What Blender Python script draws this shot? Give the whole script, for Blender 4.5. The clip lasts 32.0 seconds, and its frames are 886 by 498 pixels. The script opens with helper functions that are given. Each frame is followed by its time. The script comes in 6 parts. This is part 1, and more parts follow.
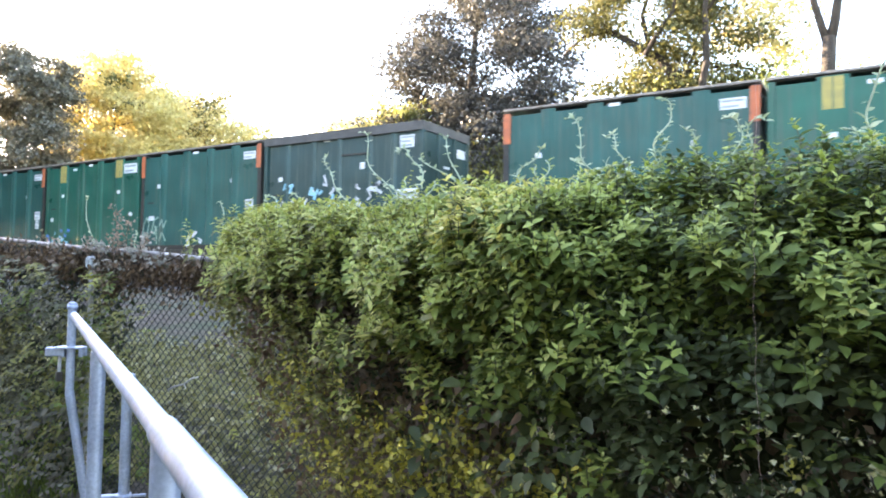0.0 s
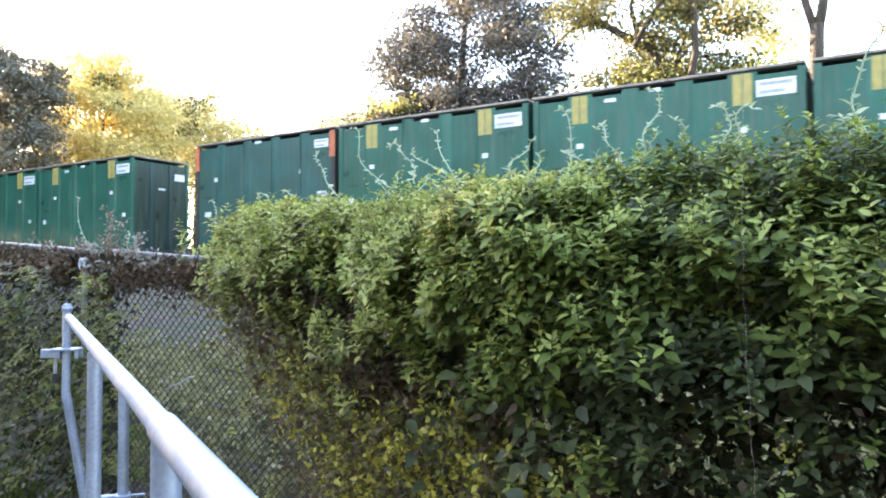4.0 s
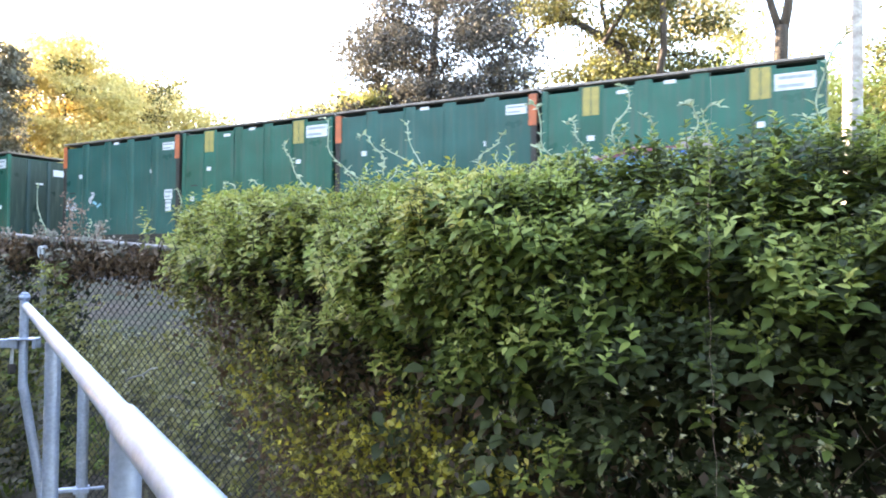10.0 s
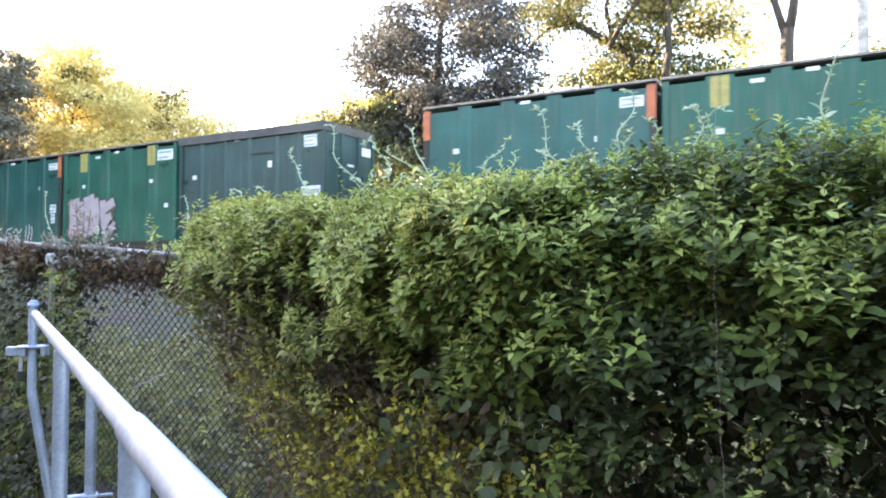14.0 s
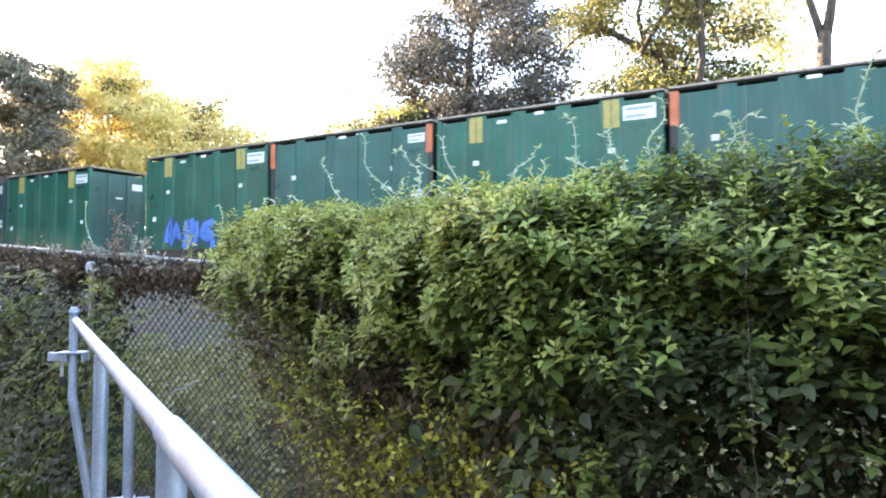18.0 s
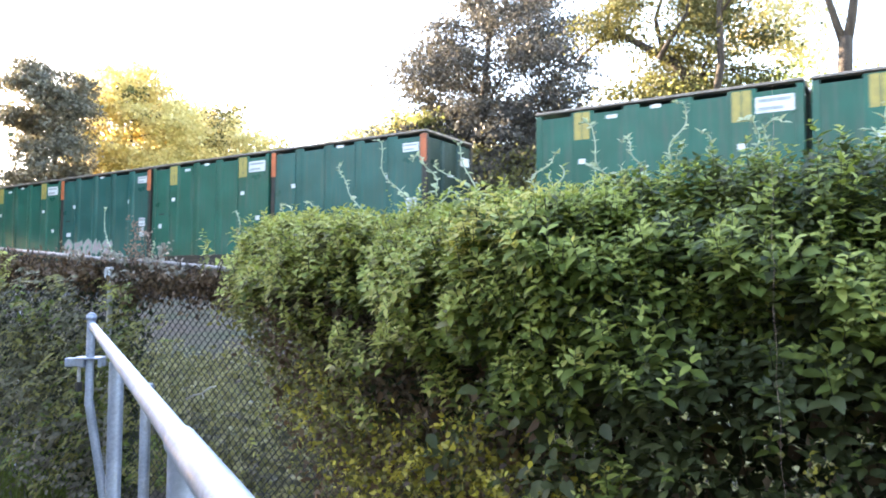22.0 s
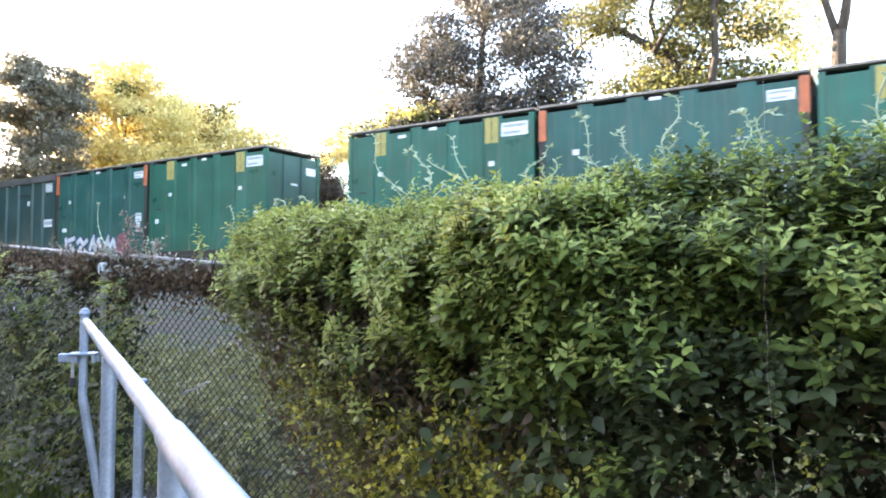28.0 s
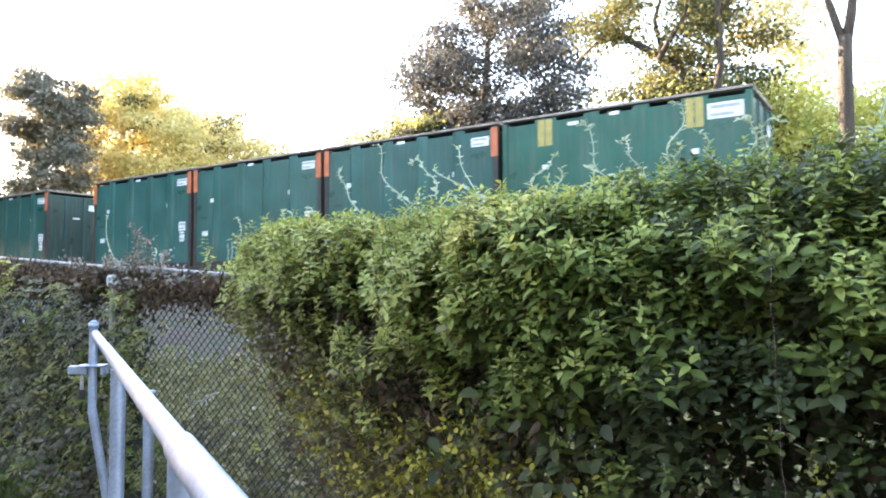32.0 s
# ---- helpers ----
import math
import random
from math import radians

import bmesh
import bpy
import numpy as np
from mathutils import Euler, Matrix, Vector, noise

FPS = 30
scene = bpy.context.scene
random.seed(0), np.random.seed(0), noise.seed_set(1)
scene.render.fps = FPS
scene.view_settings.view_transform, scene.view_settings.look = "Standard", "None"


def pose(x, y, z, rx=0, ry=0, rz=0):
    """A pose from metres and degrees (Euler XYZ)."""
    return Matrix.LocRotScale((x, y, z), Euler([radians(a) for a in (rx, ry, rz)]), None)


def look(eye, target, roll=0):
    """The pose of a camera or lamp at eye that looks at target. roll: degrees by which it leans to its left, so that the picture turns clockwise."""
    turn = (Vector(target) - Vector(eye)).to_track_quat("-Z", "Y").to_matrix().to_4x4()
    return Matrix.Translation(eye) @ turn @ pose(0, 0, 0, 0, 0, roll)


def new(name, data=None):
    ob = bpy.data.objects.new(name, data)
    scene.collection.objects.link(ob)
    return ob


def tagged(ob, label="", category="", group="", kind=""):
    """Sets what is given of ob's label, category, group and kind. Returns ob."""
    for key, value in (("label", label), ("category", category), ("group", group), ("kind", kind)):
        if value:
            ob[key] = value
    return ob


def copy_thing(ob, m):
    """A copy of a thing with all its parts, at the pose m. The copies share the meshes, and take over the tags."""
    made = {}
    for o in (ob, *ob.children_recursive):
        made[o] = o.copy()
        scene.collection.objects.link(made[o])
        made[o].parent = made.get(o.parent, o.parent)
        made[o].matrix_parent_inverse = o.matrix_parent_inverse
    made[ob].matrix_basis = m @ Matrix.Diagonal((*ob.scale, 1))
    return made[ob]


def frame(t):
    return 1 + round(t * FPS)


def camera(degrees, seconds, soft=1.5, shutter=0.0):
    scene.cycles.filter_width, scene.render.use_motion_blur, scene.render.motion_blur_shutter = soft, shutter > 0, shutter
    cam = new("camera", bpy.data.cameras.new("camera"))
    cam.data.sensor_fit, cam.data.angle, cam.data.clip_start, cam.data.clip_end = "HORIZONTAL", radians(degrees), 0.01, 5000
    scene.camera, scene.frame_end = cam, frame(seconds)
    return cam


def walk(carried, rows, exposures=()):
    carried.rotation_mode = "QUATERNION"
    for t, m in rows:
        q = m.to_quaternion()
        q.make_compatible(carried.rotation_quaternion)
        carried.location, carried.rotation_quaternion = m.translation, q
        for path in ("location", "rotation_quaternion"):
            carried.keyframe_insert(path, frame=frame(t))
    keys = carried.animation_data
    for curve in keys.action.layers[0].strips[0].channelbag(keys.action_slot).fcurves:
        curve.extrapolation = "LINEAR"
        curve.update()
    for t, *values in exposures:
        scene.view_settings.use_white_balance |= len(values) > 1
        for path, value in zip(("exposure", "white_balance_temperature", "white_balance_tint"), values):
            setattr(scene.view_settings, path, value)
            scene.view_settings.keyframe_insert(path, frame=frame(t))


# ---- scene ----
cam = camera(63.2, 32.0, soft=1.9, shutter=0.12)
EYE = 1.40
PATH = [
    (0, pose(-0.0050, 0.0019, 1.4013, 92.324, -1.009, 31.908)),
    (0.5, pose(-0.0026, 0.0009, 1.4008, 92.509, -0.923, 31.766)),
    (1, pose(0.0009, -0.0048, 1.4017, 92.674, -0.737, 32.064)),
    (1.5, pose(0.0024, -0.0050, 1.4008, 92.764, -0.606, 31.952)),
    (2, pose(0.0013, 0.0039, 1.3996, 92.131, -0.342, 31.559)),
    (2.5, pose(0.0004, 0.0148, 1.4000, 91.412, 0.444, 31.810)),
    (4.5, pose(0.0023, -0.0107, 1.3995, 92.128, -0.074, 31.233)),
    (5, pose(0.0029, -0.0105, 1.4006, 92.216, -0.505, 31.190)),
    (5.5, pose(0.0029, -0.0066, 1.4002, 92.080, -0.162, 30.488)),
    (6, pose(0.0008, -0.0066, 1.3982, 91.733, -0.443, 29.628)),
    (6.5, pose(-0.0010, -0.0027, 1.3983, 91.349, -0.564, 28.546)),
    (7, pose(-0.0015, -0.0040, 1.3995, 91.586, -0.681, 28.856)),
    (7.5, pose(-0.0052, -0.0020, 1.4006, 91.430, -1.825, 29.173)),
    (8, pose(-0.0014, -0.0085, 1.4010, 91.704, -1.781, 29.679)),
    (8.5, pose(0.0018, -0.0098, 1.4005, 91.934, -1.551, 29.333)),
    (9, pose(0.0016, -0.0087, 1.3999, 92.176, -0.873, 29.202)),
    (9.5, pose(-0.0021, -0.0033, 1.3985, 91.693, -0.911, 29.132)),
    (10, pose(-0.0028, -0.0016, 1.3979, 91.354, -0.508, 28.900)),
    (10.5, pose(-0.0017, 0.0007, 1.3989, 91.189, 0.026, 28.599)),
    (11, pose(0.0060, -0.0124, 1.3993, 91.431, 0.281, 28.133)),
    (11.5, pose(0.0071, -0.0106, 1.4012, 91.733, 0.056, 28.336)),
    (12, pose(0.0064, -0.0057, 1.3996, 91.466, 0.003, 28.917)),
    (12.5, pose(0.0047, -0.0075, 1.3977, 91.486, -0.388, 29.118)),
    (13, pose(-0.0003, -0.0019, 1.3945, 90.967, -0.039, 29.160)),
    (13.5, pose(-0.0006, -0.0046, 1.3984, 91.792, -0.454, 29.356)),
    (14, pose(-0.0002, -0.0044, 1.4004, 91.736, -0.176, 29.393)),
    (14.5, pose(-0.0008, -0.0075, 1.3987, 91.892, -0.366, 29.799)),
    (16.5, pose(0.0034, -0.0104, 1.3995, 92.193, -0.474, 30.691)),
    (17, pose(0.0035, -0.0113, 1.3986, 92.001, -0.692, 30.903)),
    (17.5, pose(0.0066, -0.0129, 1.3993, 92.109, -0.415, 31.338)),
    (18, pose(0.0080, -0.0127, 1.4000, 92.360, -0.179, 31.870)),
    (18.5, pose(0.0050, -0.0079, 1.4011, 92.091, -0.296, 32.397)),
    (19, pose(0.0067, -0.0060, 1.4015, 92.495, -0.168, 32.957)),
    (19.5, pose(0.0077, -0.0029, 1.4023, 92.941, 0.018, 32.751)),
    (20, pose(0.0056, 0.0025, 1.4037, 92.792, 0.540, 33.939)),
    (20.5, pose(0.0031, -0.0017, 1.4046, 93.349, 0.521, 34.358)),
    (21, pose(0.0016, 0.0048, 1.4003, 92.543, 0.840, 32.960)),
    (21.5, pose(-0.0017, 0.0058, 1.4016, 92.452, 0.213, 32.913)),
    (22, pose(-0.0065, 0.0057, 1.4012, 92.867, -0.395, 33.160)),
    (22.5, pose(-0.0098, 0.0127, 1.3989, 92.396, -0.216, 32.303)),
    (23, pose(-0.0132, 0.0101, 1.3975, 91.832, -0.731, 32.685)),
    (23.5, pose(-0.0106, 0.0085, 1.3986, 91.830, -0.708, 32.577)),
    (24, pose(-0.0071, 0.0044, 1.3992, 92.122, -0.861, 32.731)),
    (24.5, pose(-0.0037, 0.0032, 1.4001, 92.475, -0.658, 33.120)),
    (25, pose(-0.0037, 0.0086, 1.3988, 92.000, -0.288, 32.461)),
    (25.5, pose(-0.0060, 0.0090, 1.3988, 91.904, -0.411, 32.759)),
    (27.5, pose(-0.0005, 0.0063, 1.4009, 92.437, -0.347, 32.785)),
    (28, pose(-0.0017, 0.0082, 1.4002, 92.429, -0.164, 32.800)),
    (28.5, pose(-0.0055, 0.0092, 1.3999, 92.020, -0.502, 32.915)),
    (29, pose(-0.0049, 0.0114, 1.4015, 92.053, 0.048, 32.255)),
    (29.5, pose(-0.0060, 0.0129, 1.4018, 92.177, -0.590, 32.492)),
    (30, pose(-0.0054, 0.0117, 1.4021, 92.771, -0.462, 32.751)),
    (30.5, pose(-0.0025, 0.0095, 1.4015, 92.639, -0.466, 32.749)),
    (31, pose(-0.0025, 0.0113, 1.4022, 92.592, -0.093, 33.266)),
    (31.5, pose(0.0012, 0.0062, 1.4026, 93.090, 0.257, 33.615)),
    (32, pose(0.0021, 0.0054, 1.4014, 93.143, 0.330, 33.384)),
]
walk(cam, PATH, exposures=[(0.0, 3.71, 7100, 21), (32.0, 3.71, 7100, 21)])

# ---- light ----
SUN_YAW, SUN_UP = 88.0, 14.0
world = bpy.data.worlds.new("sky")
scene.world = world
world.use_nodes = True
wn = world.node_tree.nodes
sky = wn.new("ShaderNodeTexSky")
sky.sky_type = "NISHITA"
sky.sun_disc = False
sky.sun_elevation = radians(SUN_UP)
sky.sun_rotation = radians(-SUN_YAW)
sky.dust_density = 0.8
wn["Background"].inputs["Strength"].default_value = 0.15
world.node_tree.links.new(sky.outputs[0], wn["Background"].inputs["Color"])
sun = new("sun", bpy.data.lights.new("sun", "SUN"))
sun.data.energy, sun.data.angle, sun.data.color = 5.0, radians(0.6), (1.0, 0.85, 0.62)
to_sun = Vector((-math.sin(radians(SUN_YAW)) * math.cos(radians(SUN_UP)), math.cos(radians(SUN_YAW)) * math.cos(radians(SUN_UP)), math.sin(radians(SUN_UP))))
sun.matrix_world = look(to_sun * 80, (0, 0, 0))


# ---- materials ----
def graph(name):
    m = bpy.data.materials.new(name)
    m.use_nodes = True
    n = m.node_tree.nodes
    return m, n, m.node_tree.links, n["Principled BSDF"]


def noise_node(n, l, scale, detail=4.0, coords="Object", stretch=(1, 1, 1)):
    tc, mp, tx = n.new("ShaderNodeTexCoord"), n.new("ShaderNodeMapping"), n.new("ShaderNodeTexNoise")
    mp.inputs["Scale"].default_value = stretch
    l.new(tc.outputs[coords], mp.inputs[0])
    l.new(mp.outputs[0], tx.inputs["Vector"])
    tx.inputs["Scale"].default_value, tx.inputs["Detail"].default_value = scale, detail
    return tx.outputs["Fac"]


def ramp(n, l, fac, stops):
    r = n.new("ShaderNodeValToRGB")
    while len(r.color_ramp.elements) < len(stops):
        r.color_ramp.elements.new(0.5)
    for e, (p, c) in zip(r.color_ramp.elements, stops):
        e.position, e.color = p, (*c, 1)
    l.new(fac, r.inputs[0])
    return r.outputs[0]


def mix(n, l, a, b, fac, mode="MIX"):
    x = n.new("ShaderNodeMix")
    x.data_type, x.blend_type = "RGBA", mode
    for sock, v in ((x.inputs[6], a), (x.inputs[7], b), (x.inputs[0], fac)):
        if isinstance(v, (int, float)):
            sock.default_value = v
        elif isinstance(v, tuple):
            sock.default_value = (*v, 1)
        else:
            l.new(v, sock)
    return x.outputs[2]


def bump(n, l, p, height, strength, distance):
    b = n.new("ShaderNodeBump")
    b.inputs["Strength"].default_value, b.inputs["Distance"].default_value = strength, distance
    l.new(height, b.inputs["Height"])
    l.new(b.outputs[0], p.inputs["Normal"])


def surface(name, c1, c2, rough=0.6, metal=0.0, scale=8.0, fine=60.0, relief=0.2, depth=0.004, stretch=(1, 1, 1)):
    """Two colours mixed at two scales, with a fine relief."""
    m, n, l, p = graph(name)
    big = noise_node(n, l, scale, 5, stretch=stretch)
    small = noise_node(n, l, fine, 3)
    col = mix(n, l, c1, c2, ramp(n, l, big, [(0.35, (0, 0, 0)), (0.68, (1, 1, 1))]))
    col = mix(n, l, col, ramp(n, l, small, [(0.3, (0.72, 0.72, 0.72)), (0.7, (1.1, 1.1, 1.1))]), 0.7, "MULTIPLY")
    l.new(col, p.inputs["Base Color"])
    p.inputs["Roughness"].default_value, p.inputs["Metallic"].default_value = rough, metal
    bump(n, l, p, small, relief, depth)
    return m


def container_paint(name, dark, light, rough=0.34):
    """Weathered paint on ribbed steel: tone by object, streaks from the top, scuffs and rust specks."""
    m, n, l, p = graph(name)
    info = n.new("ShaderNodeObjectInfo")
    base = mix(n, l, dark, light, info.outputs["Random"])
    streak = noise_node(n, l, 3.0, 6, stretch=(3.0, 3.0, 0.22))
    cloud = noise_node(n, l, 0.9, 5)
    fine = noise_node(n, l, 38.0, 4)
    base = mix(n, l, base, (0.075, 0.105, 0.085), ramp(n, l, streak, [(0.50, (0, 0, 0)), (0.74, (0.75, 0.75, 0.75))]))
    base = mix(n, l, base, ramp(n, l, cloud, [(0.3, (0.70, 0.72, 0.70)), (0.7, (1.18, 1.15, 1.15))]), 0.8, "MULTIPLY")
    base = mix(n, l, base, (0.10, 0.045, 0.02), ramp(n, l, fine, [(0.70, (0, 0, 0)), (0.78, (0.7, 0.7, 0.7))]))
    l.new(base, p.inputs["Base Color"])
    l.new(ramp(n, l, cloud, [(0.3, (rough - 0.08,) * 3), (0.7, (rough + 0.14,) * 3)]), p.inputs["Roughness"])
    p.inputs["Specular IOR Level"].default_value = 0.28
    bump(n, l, p, cloud, 0.2, 0.015)
    return m


def foliage(name, c1, c2, c3, through_colour, share, rough=0.5, spec=0.18):
    """Leaves: tone by leaf, light through the blade."""
    m, n, l, p = graph(name)
    geo = n.new("ShaderNodeNewGeometry")
    col = ramp(n, l, geo.outputs["Random Per Island"], [(0.0, c1), (0.5, c2), (1.0, c3)])
    small = noise_node(n, l, 45.0, 2)
    col = mix(n, l, col, ramp(n, l, small, [(0.3, (0.75, 0.75, 0.75)), (0.7, (1.15, 1.15, 1.15))]), 0.6, "MULTIPLY")
    l.new(col, p.inputs["Base Color"])
    p.inputs["Roughness"].default_value = rough
    p.inputs["Specular IOR Level"].default_value = spec
    tr = n.new("ShaderNodeBsdfTranslucent")
    l.new(mix(n, l, col, through_colour, 0.65), tr.inputs["Color"])
    mx = n.new("ShaderNodeMixShader")
    mx.inputs[0].default_value = share
    l.new(p.outputs[0], mx.inputs[1])
    l.new(tr.outputs[0], mx.inputs[2])
    l.new(mx.outputs[0], n["Material Output"].inputs["Surface"])
    return m


M_GREEN = container_paint("green_container_paint", (0.009, 0.086, 0.060), (0.013, 0.116, 0.084))
M_TEAL = container_paint("dark_green_container_paint", (0.012, 0.076, 0.068), (0.018, 0.102, 0.092))
M_GREY = container_paint("grey_container_paint", (0.020, 0.056, 0.058), (0.030, 0.072, 0.074))
# darker than the side paint, the end faces' shade put into the colour
M_SHADED_END = container_paint("end_wall_paint", (0.016, 0.034, 0.030), (0.022, 0.050, 0.042))
# green end with the sky's light on it put into the colour
M_LIT_END = container_paint("lit_green_end", (0.030, 0.082, 0.074), (0.038, 0.102, 0.092))
M_RIM = surface("weathered_rim_steel", (0.32, 0.27, 0.23), (0.15, 0.13, 0.115), 0.6, 0.0, 4.0, 50.0)
M_TARP = surface("dusty_lid_sheet", (0.13, 0.12, 0.11), (0.07, 0.07, 0.07), 0.8, 0.0, 2.0, 30.0)
M_ROLL = surface("dusty_grey_cover", (0.10, 0.095, 0.09), (0.06, 0.058, 0.055), 0.75, 0.0, 2.0, 30.0)
M_DARK = surface("dark_steel", (0.018, 0.018, 0.018), (0.035, 0.028, 0.022), 0.6, 0.0, 6.0, 50.0)
M_RUST = surface("rusty_steel", (0.07, 0.032, 0.018), (0.035, 0.022, 0.016), 0.8, 0.0, 6.0, 60.0)
M_ORANGE = surface("orange_marking_paint", (0.56, 0.14, 0.05), (0.38, 0.11, 0.05), 0.55, 0.0, 6.0, 40.0)
M_YELLOW = surface("yellow_marking_paint", (0.40, 0.32, 0.085), (0.29, 0.245, 0.08), 0.55, 0.0, 6.0, 40.0)
M_WHITE = surface("white_label", (0.75, 0.77, 0.78), (0.55, 0.58, 0.60), 0.5, 0.0, 5.0, 40.0)
M_PRINT = surface("grey_print", (0.26, 0.30, 0.31), (0.38, 0.42, 0.43), 0.6, 0.0, 9.0, 60.0)
M_GALV = surface("galvanised_tube", (0.45, 0.52, 0.66), (0.34, 0.39, 0.50), 0.46, 0.62, 14.0, 120.0, 0.12, 0.001)
M_GALV_OLD = surface("weathered_galvanised_wire", (0.52, 0.52, 0.52), (0.36, 0.35, 0.34), 0.5, 0.3, 9.0, 90.0)
M_RAIL = surface("stained_galvanised_rail", (0.42, 0.41, 0.41), (0.11, 0.10, 0.095), 0.55, 0.2, 22.0, 90.0)
M_WIRE = surface("dull_grey_wire", (0.048, 0.045, 0.045), (0.028, 0.026, 0.026), 0.8, 0.0, 9.0, 90.0)
M_BARK = surface("grey_brown_bark", (0.058, 0.046, 0.036), (0.028, 0.023, 0.019), 0.9, 0.0, 3.0, 18.0, 0.8, 0.04, (4, 4, 0.6))
M_PALE = surface("pale_tree_bark", (0.44, 0.42, 0.40), (0.20, 0.18, 0.165), 0.8, 0.0, 2.2, 14.0, 0.5, 0.02, (1.4, 1.4, 2.2))
M_STEM = surface("vine_stem", (0.085, 0.05, 0.028), (0.045, 0.035, 0.02), 0.8, 0.0, 20.0, 90.0)
M_TWIG = surface("green_vine_twig", (0.075, 0.085, 0.035), (0.055, 0.050, 0.028), 0.7, 0.0, 20.0, 90.0)
M_SPRIG = surface("pale_green_shoot", (0.44, 0.52, 0.38), (0.33, 0.40, 0.28), 0.6, 0.0, 20.0, 90.0)
M_SOIL = surface("leafy_soil", (0.085, 0.062, 0.046), (0.050, 0.060, 0.026), 0.95, 0.0, 0.9, 14.0, 0.9, 0.05)
M_BALLAST = surface("railway_ballast", (0.15, 0.14, 0.14), (0.09, 0.085, 0.085), 0.9, 0.0, 6.0, 22.0, 1.0, 0.08)
M_TIE = surface("tarred_timber", (0.05, 0.038, 0.03), (0.03, 0.025, 0.02), 0.9, 0.0, 5.0, 30.0)
M_THREAD = surface("reddish_string", (0.55, 0.36, 0.30), (0.45, 0.30, 0.26), 0.7, 0.0, 20.0, 90.0)
M_SIDING = surface("pale_blue_siding", (0.34, 0.37, 0.58), (0.29, 0.32, 0.50), 0.7, 0.0, 2.0, 20.0)
M_ROOF = surface("grey_shingle", (0.12, 0.12, 0.12), (0.08, 0.08, 0.08), 0.9, 0.0, 3.0, 20.0)
M_GLASS_DARK = surface("dark_window_glass", (0.03, 0.035, 0.04), (0.02, 0.022, 0.026), 0.1, 0.0, 3.0, 20.0)
M_SPRAY_WHITE = surface("white_spray_paint", (0.62, 0.64, 0.66), (0.42, 0.45, 0.47), 0.7, 0.0, 5.0, 30.0)
M_SPRAY_BLUE = surface("blue_spray_paint", (0.05, 0.16, 0.50), (0.08, 0.22, 0.52), 0.7, 0.0, 5.0, 30.0)
M_SPRAY_SKY = surface("sky_blue_spray_paint", (0.22, 0.50, 0.62), (0.32, 0.58, 0.68), 0.7, 0.0, 5.0, 30.0)
M_SPRAY_RED = surface("dull_red_spray_paint", (0.28, 0.09, 0.11), (0.22, 0.08, 0.10), 0.7, 0.0, 5.0, 30.0)
M_SPRAY_PINK = surface("pinkish_grey_spray_paint", (0.44, 0.36, 0.37), (0.34, 0.29, 0.30), 0.7, 0.0, 5.0, 30.0)
M_SPRAY_NAVY = surface("dark_blue_spray_paint", (0.03, 0.045, 0.16), (0.05, 0.06, 0.13), 0.7, 0.0, 5.0, 30.0)
M_SPRAY_BROWN = surface("brown_spray_paint", (0.07, 0.05, 0.035), (0.12, 0.09, 0.06), 0.7, 0.0, 5.0, 30.0)
M_SPRAY_LIME = surface("yellow_green_spray_paint", (0.28, 0.34, 0.10), (0.20, 0.27, 0.10), 0.7, 0.0, 5.0, 30.0)
M_SPRAY_GREEN = surface("pale_green_spray_paint", (0.30, 0.45, 0.36), (0.22, 0.34, 0.28), 0.7, 0.0, 5.0, 30.0)

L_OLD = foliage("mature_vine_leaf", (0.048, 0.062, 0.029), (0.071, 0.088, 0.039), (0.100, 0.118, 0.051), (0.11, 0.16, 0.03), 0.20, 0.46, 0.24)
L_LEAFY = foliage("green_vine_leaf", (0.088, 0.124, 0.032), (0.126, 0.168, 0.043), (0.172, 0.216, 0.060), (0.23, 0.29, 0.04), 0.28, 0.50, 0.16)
# darker copy of the mature leaf, with shade put into its colour
L_SHADED = foliage("shaded_green_vine_leaf", (0.026, 0.032, 0.015), (0.038, 0.046, 0.021), (0.055, 0.063, 0.029), (0.05, 0.08, 0.02), 0.18, 0.50, 0.16)
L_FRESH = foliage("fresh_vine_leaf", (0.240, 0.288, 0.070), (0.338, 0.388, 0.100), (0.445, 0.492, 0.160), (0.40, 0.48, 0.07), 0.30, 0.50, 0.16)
# leaf colour that holds the sun patch on the ridge
L_SUN_PATCH = foliage("sun_patch_vine_leaf", (0.38, 0.35, 0.08), (0.54, 0.49, 0.13), (0.70, 0.64, 0.24), (0.62, 0.56, 0.08), 0.35)
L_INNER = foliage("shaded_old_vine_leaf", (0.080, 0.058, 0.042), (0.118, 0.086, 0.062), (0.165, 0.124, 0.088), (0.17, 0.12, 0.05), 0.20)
L_OLIVE = foliage("olive_vine_leaf", (0.135, 0.130, 0.042), (0.19, 0.182, 0.056), (0.26, 0.245, 0.082), (0.28, 0.26, 0.05), 0.28)
L_BANK = foliage("bank_weed_leaf", (0.155, 0.148, 0.066), (0.215, 0.20, 0.092), (0.285, 0.26, 0.130), (0.30, 0.28, 0.09), 0.28)
L_YOUNG = foliage("young_vine_leaf", (0.25, 0.262, 0.062), (0.360, 0.368, 0.098), (0.48, 0.475, 0.155), (0.48, 0.46, 0.08), 0.30)
L_DUSTY = foliage("dusty_vine_leaf", (0.092, 0.092, 0.034), (0.138, 0.136, 0.048), (0.195, 0.188, 0.070), (0.20, 0.20, 0.05), 0.25)
L_GREY = foliage("greyish_vine_leaf", (0.085, 0.078, 0.058), (0.125, 0.114, 0.082), (0.18, 0.162, 0.118), (0.15, 0.14, 0.07), 0.22)
